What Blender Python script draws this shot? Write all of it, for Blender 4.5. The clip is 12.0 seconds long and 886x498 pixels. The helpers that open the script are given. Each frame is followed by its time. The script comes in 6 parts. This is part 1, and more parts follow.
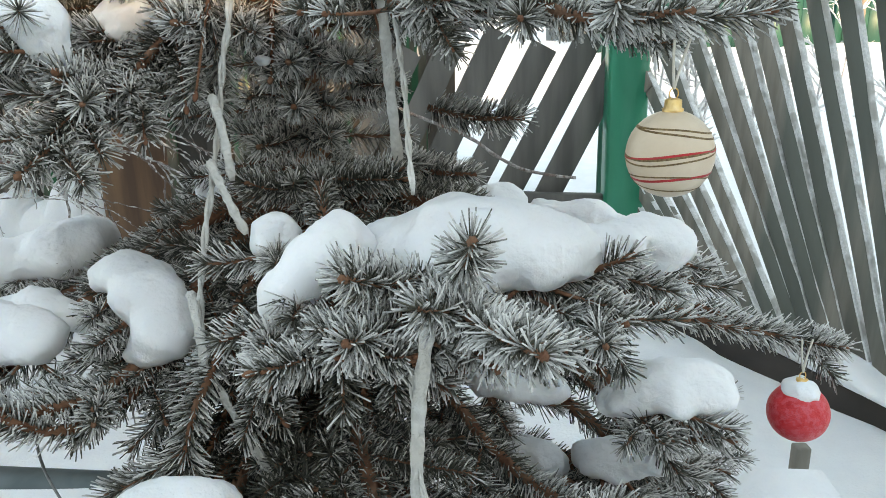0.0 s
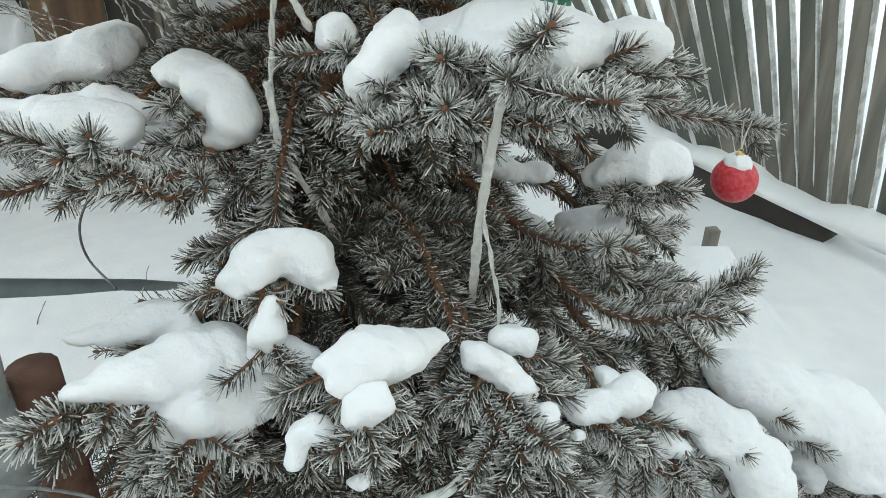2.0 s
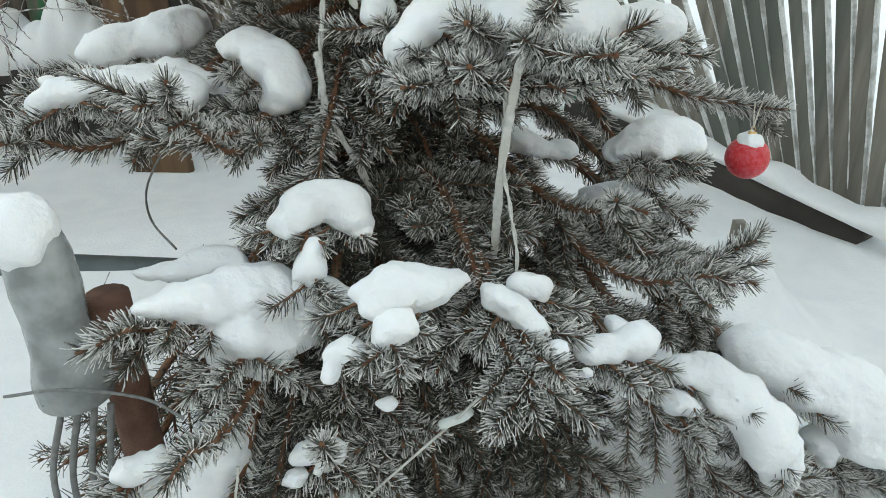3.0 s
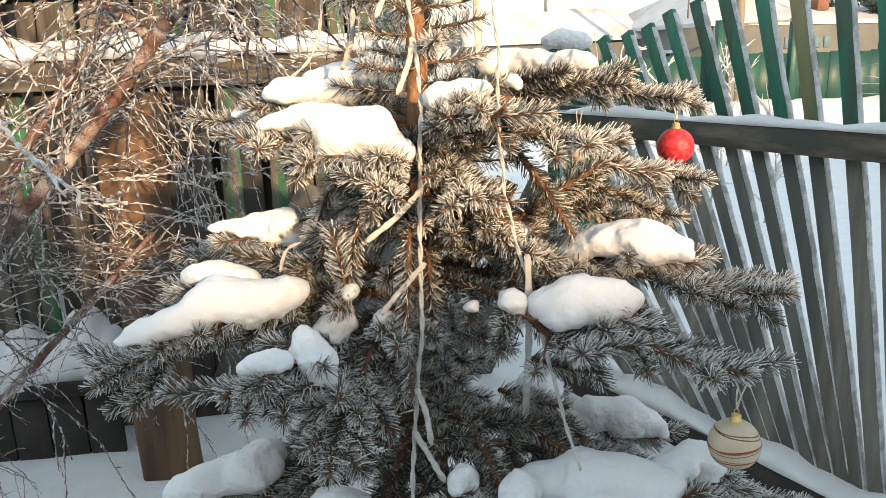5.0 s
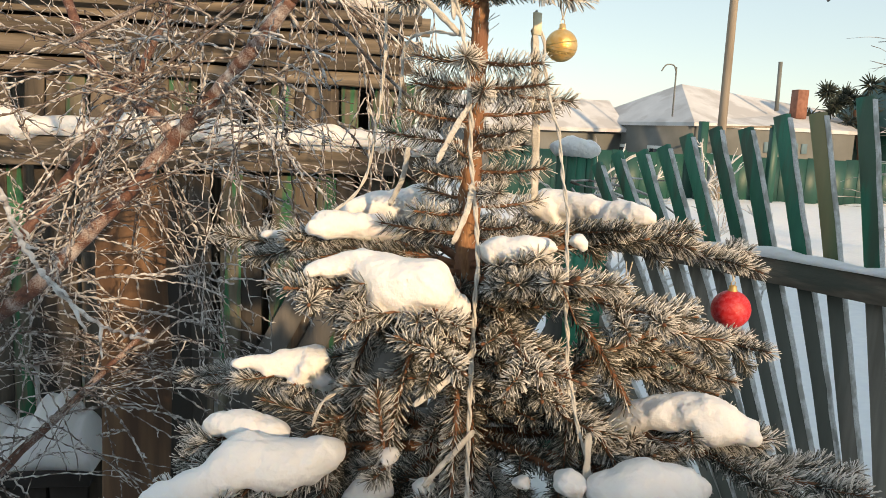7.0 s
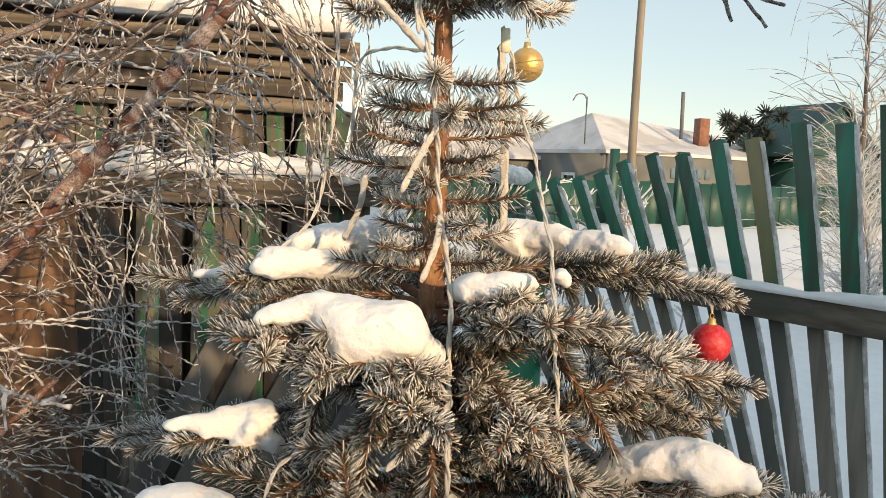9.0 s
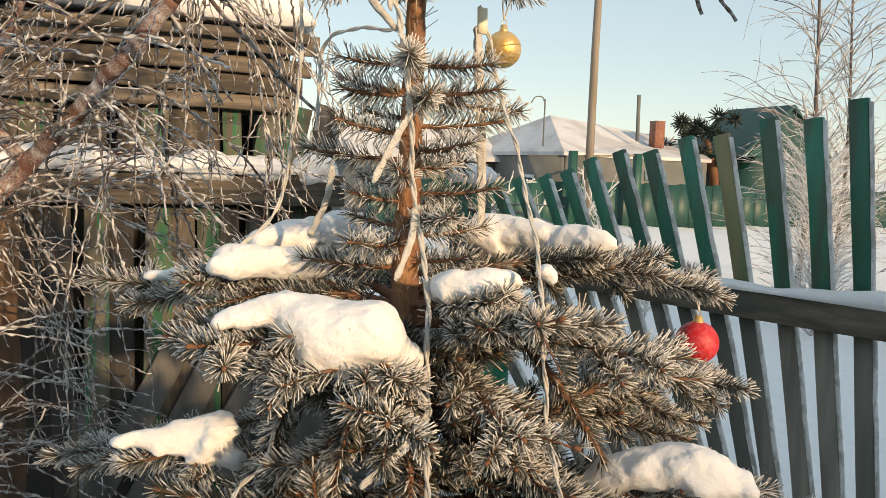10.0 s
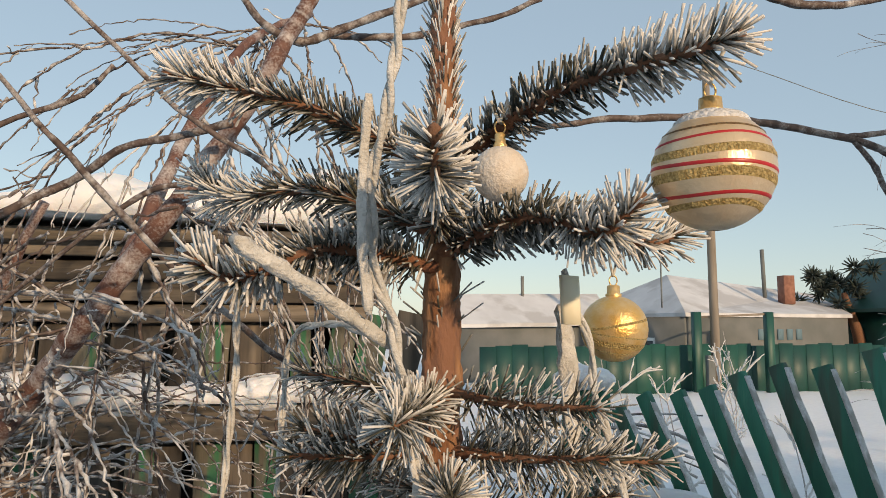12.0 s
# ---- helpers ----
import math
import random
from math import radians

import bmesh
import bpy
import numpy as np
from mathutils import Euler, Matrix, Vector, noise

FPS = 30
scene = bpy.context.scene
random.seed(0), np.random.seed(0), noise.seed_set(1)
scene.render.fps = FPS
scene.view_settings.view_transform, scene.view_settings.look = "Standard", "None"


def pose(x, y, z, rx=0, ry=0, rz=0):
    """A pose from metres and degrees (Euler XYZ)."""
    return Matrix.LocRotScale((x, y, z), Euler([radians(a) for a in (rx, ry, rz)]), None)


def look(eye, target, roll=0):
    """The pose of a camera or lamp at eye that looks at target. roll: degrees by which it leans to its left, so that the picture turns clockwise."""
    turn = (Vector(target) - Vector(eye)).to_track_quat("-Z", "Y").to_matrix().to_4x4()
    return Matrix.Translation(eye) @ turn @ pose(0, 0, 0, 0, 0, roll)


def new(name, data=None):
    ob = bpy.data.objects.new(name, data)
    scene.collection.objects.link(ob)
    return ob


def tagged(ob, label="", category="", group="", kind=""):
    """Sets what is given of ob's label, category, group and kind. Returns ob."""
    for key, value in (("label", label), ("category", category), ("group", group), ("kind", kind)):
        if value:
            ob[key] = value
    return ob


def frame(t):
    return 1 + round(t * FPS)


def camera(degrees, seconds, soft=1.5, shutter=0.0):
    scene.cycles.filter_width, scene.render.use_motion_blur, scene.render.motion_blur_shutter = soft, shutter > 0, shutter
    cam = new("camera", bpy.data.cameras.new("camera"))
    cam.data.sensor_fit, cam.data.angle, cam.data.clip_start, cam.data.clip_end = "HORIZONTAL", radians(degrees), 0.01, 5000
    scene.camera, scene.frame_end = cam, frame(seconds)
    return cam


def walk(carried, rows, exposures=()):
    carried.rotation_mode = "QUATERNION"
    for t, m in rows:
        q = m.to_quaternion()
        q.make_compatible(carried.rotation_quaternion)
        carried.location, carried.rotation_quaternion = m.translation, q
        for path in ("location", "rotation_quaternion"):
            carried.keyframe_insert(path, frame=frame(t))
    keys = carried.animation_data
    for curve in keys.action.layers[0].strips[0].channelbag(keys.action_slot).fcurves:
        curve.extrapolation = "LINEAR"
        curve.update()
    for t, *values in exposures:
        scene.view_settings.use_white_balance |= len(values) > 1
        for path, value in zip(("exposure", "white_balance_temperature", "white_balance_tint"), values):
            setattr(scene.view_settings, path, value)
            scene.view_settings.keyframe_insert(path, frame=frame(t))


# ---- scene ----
cam = camera(61.5, 12.0, 0.75)
PATH = [
    (0, (-0.004, 0.09, 1.06), (-0.017, 1.994, 0.45), -1.5),
    (0.5, (-0.025, 0.071, 1.074), (-0.011, 1.973, 0.454), 0.0),
    (1, (-0.093, 0.054, 1.108), (-0.032, 1.93, 0.417), 1.2),
    (1.5, (-0.186, 0.045, 1.129), (0.137, 1.844, 0.317), -1.7),
    (2, (-0.172, -0.089, 1.076), (0.067, 1.618, 0.062), 0.8),
    (2.5, (-0.148, -0.21, 1.021), (0.0, 1.509, 0.011), 0.1),
    (2.7, (-0.151, -0.222, 1.027), (-0.03, 1.504, 0.025), 0.4),
    (4.3, (-0.256, -0.158, 1.33), (-0.06, 1.702, 0.621), 0.8),
    (4.5, (-0.275, -0.168, 1.383), (-0.009, 1.701, 0.723), 1.8),
    (5, (-0.321, -0.177, 1.466), (-0.081, 1.745, 0.967), -1.9),
    (5.5, (-0.359, -0.19, 1.512), (-0.111, 1.761, 1.144), 1.4),
    (6, (-0.376, -0.201, 1.546), (0.008, 1.724, 1.167), 3.0),
    (6.5, (-0.385, -0.157, 1.554), (-0.107, 1.79, 1.196), 1.4),
    (7, (-0.424, -0.059, 1.576), (-0.114, 1.892, 1.267), 2.5),
    (7.2, (-0.438, -0.036, 1.583), (-0.093, 1.91, 1.279), 2.2),
    (8.8, (-0.449, 0.082, 1.581), (0.014, 2.019, 1.389), 1.7),
    (9, (-0.471, 0.073, 1.57), (0.054, 1.989, 1.343), 2.2),
    (9.5, (-0.497, 0.09, 1.538), (0.061, 1.981, 1.205), 3.1),
    (10, (-0.47, 0.152, 1.551), (0.159, 2.038, 1.336), 2.0),
    (10.5, (-0.41, 0.248, 1.595), (0.149, 2.166, 1.514), 0.8),
    (11, (-0.338, 0.406, 1.65), (0.105, 2.353, 1.78), -0.0),
    (11.5, (-0.307, 0.539, 1.717), (0.199, 2.473, 1.751), 0.5),
    (12, (-0.274, 0.625, 1.732), (0.053, 2.586, 1.945), 0.0),
]
EXPOSURES = [(0.0, 3.05, 10300, 9), (2.5, 3.03, 11500, 9), (4.5, 2.56, 9900, 9), (5.0, 2.38, 9700, 9), (5.5, 1.93, 9500, 9), (6.0, 1.96, 9500, 9), (6.5, 1.85, 9600, 9), (7.0, 1.8, 9700, 9), (9.5, 1.77, 9800, 9), (10.5, 1.58, 9400, 9), (12.0, 1.33, 8600, 9)]
walk(cam, [(t, look(eye, target, roll)) for t, eye, target, roll in PATH], EXPOSURES)

# ---- light ----
world = bpy.data.worlds.new("world")
scene.world = world
world.use_nodes = True
wn = world.node_tree
sky = wn.nodes.new("ShaderNodeTexSky")
sky.sky_type = "NISHITA"
sky.sun_disc = False
SUN_FROM = Vector((0.35, -0.9, 0.26)).normalized()
sky.sun_elevation = math.asin(SUN_FROM.z)
sky.sun_rotation = math.atan2(SUN_FROM.x, SUN_FROM.y)
sky.air_density, sky.dust_density, sky.ozone_density = 0.9, 0.5, 1.2
haze = wn.nodes.new("ShaderNodeMix")
haze.data_type = "RGBA"
haze.inputs[0].default_value = 0.82
haze.inputs[7].default_value = (0.74, 1.13, 1.74, 1)
wn.links.new(sky.outputs[0], haze.inputs[6])
wn.links.new(haze.outputs[2], wn.nodes["Background"].inputs[0])
wn.nodes["Background"].inputs[1].default_value = 0.15
sun = new("sun", bpy.data.lights.new("sun", "SUN"))
sun.data.energy, sun.data.angle, sun.data.color = 1.25, radians(1.5), (1.0, 0.8, 0.63)
sun.matrix_world = look((0, 0, 0), -SUN_FROM)

# ---- materials ----


def material(name, color, rough=0.8, metal=0.0, second=None, scale=30.0, detail=6.0, bump=0.0, bump_scale=200.0, stretch=(1, 1, 1), third=None, third_scale=4.0, spread=0.0):
    """A surface with two colours mixed by a grain, a third by large stains, and fine relief."""
    m = bpy.data.materials.new(name)
    m.use_nodes = True
    t = m.node_tree
    b = t.nodes["Principled BSDF"]
    b.inputs["Roughness"].default_value, b.inputs["Metallic"].default_value = rough, metal
    b.inputs["Base Color"].default_value = (*color, 1)
    co = t.nodes.new("ShaderNodeTexCoord")
    mp = t.nodes.new("ShaderNodeMapping")
    mp.inputs["Scale"].default_value = stretch
    t.links.new(co.outputs["Object"], mp.inputs[0])
    last = None
    if second:
        n = t.nodes.new("ShaderNodeTexNoise")
        n.inputs["Scale"].default_value, n.inputs["Detail"].default_value = scale, detail
        t.links.new(mp.outputs[0], n.inputs["Vector"])
        r = t.nodes.new("ShaderNodeValToRGB")
        r.color_ramp.elements[0].position, r.color_ramp.elements[1].position = 0.35, 0.65
        r.color_ramp.elements[0].color, r.color_ramp.elements[1].color = (*color, 1), (*second, 1)
        t.links.new(n.outputs[0], r.inputs[0])
        last = r.outputs[0]
    if third:
        n = t.nodes.new("ShaderNodeTexNoise")
        n.inputs["Scale"].default_value, n.inputs["Detail"].default_value = third_scale, 8
        t.links.new(mp.outputs[0], n.inputs["Vector"])
        r = t.nodes.new("ShaderNodeValToRGB")
        r.color_ramp.elements[0].position, r.color_ramp.elements[1].position = 0.48, 0.58
        r.color_ramp.elements[0].color, r.color_ramp.elements[1].color = (0, 0, 0, 1), (1, 1, 1, 1)
        t.links.new(n.outputs[0], r.inputs[0])
        mx = t.nodes.new("ShaderNodeMix")
        mx.data_type = "RGBA"
        t.links.new(r.outputs[0], mx.inputs[0])
        t.links.new(last, mx.inputs[6])
        mx.inputs[7].default_value = (*third, 1)
        last = mx.outputs[2]
    if last:
        if spread:
            info = t.nodes.new("ShaderNodeObjectInfo")
            hs = t.nodes.new("ShaderNodeHueSaturation")
            mr = t.nodes.new("ShaderNodeMapRange")
            mr.inputs[3].default_value, mr.inputs[4].default_value = 1 - spread, 1 + spread
            t.links.new(info.outputs["Random"], mr.inputs[0])
            t.links.new(mr.outputs[0], hs.inputs["Value"])
            t.links.new(last, hs.inputs["Color"])
            last = hs.outputs[0]
        t.links.new(last, b.inputs["Base Color"])
    if bump:
        n = t.nodes.new("ShaderNodeTexNoise")
        n.inputs["Scale"].default_value, n.inputs["Detail"].default_value = bump_scale, 5
        t.links.new(mp.outputs[0], n.inputs["Vector"])
        bp = t.nodes.new("ShaderNodeBump")
        bp.inputs["Strength"].default_value, bp.inputs["Distance"].default_value = bump, 0.004
        t.links.new(n.outputs[0], bp.inputs["Height"])
        t.links.new(bp.outputs[0], b.inputs["Normal"])
    return m


def frosted(name, inner, outer, frost, rough=0.7):
    """A frosted surface: from inner to outer colour by grain, whitened by the mesh's own frost attribute."""
    m = material(name, inner, rough, second=outer, scale=90, bump=0.0)
    t = m.node_tree
    b = t.nodes["Principled BSDF"]
    src = b.inputs["Base Color"].links[0].from_socket
    a = t.nodes.new("ShaderNodeAttribute")
    a.attribute_name = "frost"
    n = t.nodes.new("ShaderNodeTexNoise")
    n.inputs["Scale"].default_value, n.inputs["Detail"].default_value = 260, 3
    co = t.nodes.new("ShaderNodeTexCoord")
    t.links.new(co.outputs["Object"], n.inputs["Vector"])
    ma = t.nodes.new("ShaderNodeMath")
    ma.operation = "MULTIPLY_ADD"
    t.links.new(n.outputs[0], ma.inputs[0])
    ma.inputs[1].default_value = 0.9
    t.links.new(a.outputs["Fac"], ma.inputs[2])
    mr = t.nodes.new("ShaderNodeMapRange")
    mr.inputs[1].default_value, mr.inputs[2].default_value = 0.85, 1.7
    t.links.new(ma.outputs[0], mr.inputs[0])
    mx = t.nodes.new("ShaderNodeMix")
    mx.data_type = "RGBA"
    t.links.new(mr.outputs[0], mx.inputs[0])
    t.links.new(src, mx.inputs[6])
    mx.inputs[7].default_value = (*frost, 1)
    t.links.new(mx.outputs[2], b.inputs["Base Color"])
    return m


SNOW = material("snow", (0.8, 0.8, 0.805), 0.75, second=(0.85, 0.845, 0.84), scale=12, bump=0.6, bump_scale=120)
SNOW.node_tree.nodes["Principled BSDF"].inputs["Subsurface Weight"].default_value = 0.25
SNOW.node_tree.nodes["Principled BSDF"].inputs["Subsurface Radius"].default_value = (0.012, 0.016, 0.02)
SNOW.node_tree.nodes["Principled BSDF"].inputs["Subsurface Scale"].default_value = 0.4
NEEDLE = frosted("frosted_needles", (0.026, 0.028, 0.021), (0.075, 0.07, 0.048), (0.76, 0.74, 0.71))
TRUNK_BARK = material("scaly_orange_bark", (0.2, 0.085, 0.042), 0.9, second=(0.4, 0.21, 0.11), scale=120, bump=1.0, bump_scale=170, stretch=(1, 1, 0.3), third=(0.25, 0.12, 0.075), third_scale=60)
BARK = material("spruce_bark", (0.14, 0.055, 0.03), 0.9, second=(0.26, 0.12, 0.065), scale=60, bump=0.8, bump_scale=150, third=(0.2, 0.1, 0.06), third_scale=30)
TWIG = frosted("frosted_twigs", (0.075, 0.05, 0.042), (0.15, 0.105, 0.088), (0.7, 0.68, 0.66))
LIMB = frosted("frosted_limb", (0.1, 0.042, 0.032), (0.18, 0.085, 0.06), (0.75, 0.72, 0.7))
GREEN_PAINT = material("green_painted_wood", (0.012, 0.13, 0.085), 0.6, second=(0.018, 0.18, 0.11), scale=22, bump=0.7, bump_scale=90, stretch=(1, 1, 0.14), third=(0.045, 0.1, 0.065), third_scale=16, spread=0.3)
RAIL_WOOD = material("brown_weathered_rail", (0.085, 0.068, 0.052), 0.85, second=(0.17, 0.14, 0.108), scale=18, bump=0.8, bump_scale=60, stretch=(0.6, 0.3, 1.5), third=(0.07, 0.075, 0.06), third_scale=8)
POST_GREEN = material("thick_green_paint", (0.004, 0.19, 0.11), 0.35, second=(0.008, 0.27, 0.16), scale=7, bump=0.4, bump_scale=60, stretch=(1, 1, 0.25))
GREY_WOOD = material("weathered_grey_wood", (0.16, 0.145, 0.12), 0.85, second=(0.28, 0.255, 0.215), scale=20, bump=0.8, bump_scale=60, stretch=(1, 1, 0.12), third=(0.12, 0.13, 0.112), third_scale=3, spread=0.18)
OLIVE_WOOD = material("bare_yellowed_wood", (0.27, 0.23, 0.12), 0.8, second=(0.14, 0.19, 0.1), scale=10, bump=0.5, bump_scale=60, stretch=(1, 1, 0.12))
BROWN_WOOD = material("brown_shed_boards", (0.07, 0.056, 0.045), 0.9, second=(0.19, 0.155, 0.12), scale=22, bump=1.0, bump_scale=50, stretch=(1, 1, 0.07), third=(0.05, 0.043, 0.037), third_scale=6, spread=0.42)
LOG_WOOD = material("weathered_roof_boards", (0.08, 0.067, 0.053), 0.9, second=(0.22, 0.18, 0.14), scale=34, bump=1.0, bump_scale=70, stretch=(0.06, 1, 1), third=(0.07, 0.058, 0.047), third_scale=14, spread=0.3)
WORN_GREEN = material("worn_green_boards", (0.09, 0.08, 0.06), 0.85, second=(0.18, 0.165, 0.125), scale=20, bump=0.8, bump_scale=60, stretch=(1, 1, 0.1), third=(0.03, 0.15, 0.075), third_scale=26, spread=0.3)
# wet beam and box wood; behind the eaves its near-black stands for gap shade
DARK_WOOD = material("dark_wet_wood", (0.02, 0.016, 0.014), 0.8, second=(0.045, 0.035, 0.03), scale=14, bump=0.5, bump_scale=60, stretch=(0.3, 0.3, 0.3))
FROST = material("hoar_frost", (0.8, 0.8, 0.81), 0.85, second=(0.7, 0.69, 0.68), scale=220, bump=1.0, bump_scale=350)
FROSTED_WOOD = material("frosted_wood_edge", (0.6, 0.6, 0.58), 0.9, second=(0.78, 0.78, 0.77), scale=160, bump=1.0, bump_scale=300, third=(0.44, 0.43, 0.4), third_scale=20)
ROOF_SNOW = material("thin_roof_snow", (0.55, 0.55, 0.56), 0.8, second=(0.64, 0.64, 0.65), scale=1.5, third=(0.46, 0.45, 0.45), third_scale=0.8)

# ---- mesh tools ----
ORIGIN = {}
RNG = np.random.default_rng(7)


def mesh_of(name, verts, tris, smooth=True, frost=None):
    me = bpy.data.meshes.new(name)
    verts, tris = np.asarray(verts, dtype=np.float32), np.asarray(tris, dtype=np.int32)
    me.vertices.add(len(verts))
    me.vertices.foreach_set("co", verts.ravel())
    me.loops.add(tris.size)
    me.loops.foreach_set("vertex_index", tris.ravel())
    me.polygons.add(len(tris))
    me.polygons.foreach_set("loop_start", np.arange(0, tris.size, 3, dtype=np.int32))
    me.polygons.foreach_set("loop_total", np.full(len(tris), 3, dtype=np.int32))
    me.polygons.foreach_set("use_smooth", np.full(len(tris), smooth, dtype=bool))
    if frost is not None:
        me.attributes.new("frost", "FLOAT", "POINT").data.foreach_set("value", np.asarray(frost, dtype=np.float32))
    me.update()
    me.validate()
    return me


def thing(name, at, label, category, group="", kind=""):
    ob = new(name)
    ob.location = at
    ob.empty_display_size = 0.05
    ORIGIN[ob.name] = np.array(at, dtype=float)
    return tagged(ob, label, category, group, kind)


def part(name, shape, mat, parent, label="", kind="", smooth=True):
    """Links verts, tris (and frost) in world places as one mesh under a thing or a part."""
    v, f, *fr = shape
    o = ORIGIN[parent.name]
    ob = new(name, mesh_of(name, np.asarray(v) - o, f, smooth, fr[0] if fr else None))
    ob.data.materials.append(mat)
    ob.parent = parent
    ORIGIN[ob.name] = o
    return tagged(ob, label, kind=kind)


def solo(name, shape, mat, label, category, group="", kind="", smooth=True):
    """A thing of one mesh, its origin at its base."""
    v, f, *fr = shape
    v = np.asarray(v, dtype=float)
    o = np.array([v[:, 0].mean(), v[:, 1].mean(), v[:, 2].min()])
    ob = new(name, mesh_of(name, v - o, f, smooth, fr[0] if fr else None))
    ob.data.materials.append(mat)
    ob.location = o
    ORIGIN[ob.name] = o
    return tagged(ob, label, category, group, kind)


def join(shapes):
    vs, fs, fr, n = [], [], [], 0
    for s in shapes:
        vs.append(np.asarray(s[0], dtype=float))
        fs.append(np.asarray(s[1]) + n)
        n += len(s[0])
        if len(s) > 2:
            fr.append(np.asarray(s[2]))
    out = [np.concatenate(vs), np.concatenate(fs)]
    return (*out, np.concatenate(fr)) if fr else tuple(out)


def frames_along(p):
    p = np.asarray(p, dtype=float)
    t = np.gradient(p, axis=0)
    t /= np.linalg.norm(t, axis=1, keepdims=True) + 1e-12
    ref = np.where(np.abs(t[:, 2:3]) > 0.92, np.array([[1.0, 0, 0]]), np.array([[0, 0, 1.0]]))
    if np.abs(t[:, 2]).max() > 0.92 and np.abs(t[:, 2]).mean() > 0.7:
        ref = np.tile([[1.0, 0.0, 0.0]], (len(p), 1))
    u = np.cross(t, ref)
    u /= np.linalg.norm(u, axis=1, keepdims=True) + 1e-12
    return t, u, np.cross(u, t)


def tube(p, radius, sides=6, frost=None, flat=1.0):
    """A closed tube along the points p; flat squashes it across."""
    p = np.asarray(p, dtype=float)
    n = len(p)
    r = np.broadcast_to(np.asarray(radius, dtype=float), (n,))
    t, u, w = frames_along(p)
    a = np.arange(sides) / sides * 2 * np.pi
    ring = p[:, None] + r[:, None, None] * (np.cos(a)[None, :, None] * u[:, None] + flat * np.sin(a)[None, :, None] * w[:, None])
    v = np.concatenate([ring.reshape(-1, 3), p[:1], p[-1:]])
    i, j = np.meshgrid(np.arange(n - 1), np.arange(sides), indexing="ij")
    a0, a1 = i * sides + j, i * sides + (j + 1) % sides
    b0, b1 = a0 + sides, a1 + sides
    f = [np.stack([a0, b0, b1], -1).reshape(-1, 3), np.stack([a0, b1, a1], -1).reshape(-1, 3)]
    k = np.arange(sides)
    f.append(np.stack([np.full(sides, n * sides), k, (k + 1) % sides], -1))
    e = (n - 1) * sides
    f.append(np.stack([np.full(sides, n * sides + 1), e + (k + 1) % sides, e + k], -1))
    out = (v, np.concatenate(f))
    if frost is not None:
        fr = np.broadcast_to(np.asarray(frost, dtype=float), (n,))
        out += (np.concatenate([np.repeat(fr, sides), fr[:1], fr[-1:]]),)
    return out


def curve(points, n=12):
    """A smooth line through the points (Catmull-Rom)."""
    p = np.asarray(points, dtype=float)
    if len(p) == 2:
        return p[0] + np.linspace(0, 1, n)[:, None] * (p[1] - p[0])
    q = np.vstack([2 * p[0] - p[1], p, 2 * p[-1] - p[-2]])
    out = []
    for i in range(1, len(q) - 2):
        s = np.linspace(0, 1, n, endpoint=False)[:, None]
        a, b, c, d = q[i - 1], q[i], q[i + 1], q[i + 2]
        out.append(0.5 * (2 * b + (c - a) * s + (2 * a - 5 * b + 4 * c - d) * s**2 + (3 * b - a - 3 * c + d) * s**3))
    return np.vstack(out + [p[-1:]])


def plank(a, b, width, thick, side, edge=0.004, rows=5, wobble=0.0015):
    """A board from a to b, its width along side, with chamfered, slightly uneven edges."""
    a, b, side = (np.asarray(x, dtype=float) for x in (a, b, side))
    along = (b - a) / np.linalg.norm(b - a)
    side = side - along * (side @ along)
    side /= np.linalg.norm(side)
    up = np.cross(along, side)
    w, h, e = width / 2, thick / 2, edge
    sec = np.array([(-w + e, -h), (w - e, -h), (w, -h + e), (w, h - e), (w - e, h), (-w + e, h), (-w, h - e), (-w, -h + e)])
    s = np.linspace(0, 1, rows)
    v = []
    for x in s:
        c = a + (b - a) * x + RNG.normal(0, wobble, 3)
        k = sec * (1 + RNG.normal(0, wobble * 4, (8, 2)))
        v.append(c + k[:, :1] * side + k[:, 1:] * up)
    v = np.concatenate(v + [a[None], b[None]])
    f = []
    for i in range(rows - 1):
        for j in range(8):
            p, q = i * 8 + j, i * 8 + (j + 1) % 8
            f += [(p, q, q + 8), (p, q + 8, p + 8)]
    m, e0 = rows * 8, (rows - 1) * 8
    for j in range(8):
        f += [(m, (j + 1) % 8, j), (m + 1, e0 + j, e0 + (j + 1) % 8)]
    return v, np.array(f)


def box(lo, hi):
    lo, hi = np.minimum(lo, hi), np.maximum(lo, hi)
    c = (lo + hi) / 2
    return plank((lo[0], c[1], c[2]), (hi[0], c[1], c[2]), hi[1] - lo[1], hi[2] - lo[2], (0, 1, 0), min(0.006, 0.2 * min(hi[1] - lo[1], hi[2] - lo[2])), 2, 0)


def ball(c, r, n=20, squash=(1, 1, 1)):
    th = np.linspace(0, np.pi, n)
    ph = np.linspace(0, 2 * np.pi, 2 * n, endpoint=False)
    v = np.array([(np.sin(a) * np.cos(b), np.sin(a) * np.sin(b), np.cos(a)) for a in th for b in ph]) * r * np.array(squash) + np.array(c)
    m = 2 * n
    i, j = np.meshgrid(np.arange(n - 1), np.arange(m), indexing="ij")
    p, q = i * m + j, i * m + (j + 1) % m
    f = np.concatenate([np.stack([p, p + m, q + m], -1).reshape(-1, 3), np.stack([p, q + m, q], -1).reshape(-1, 3)])
    return v, f


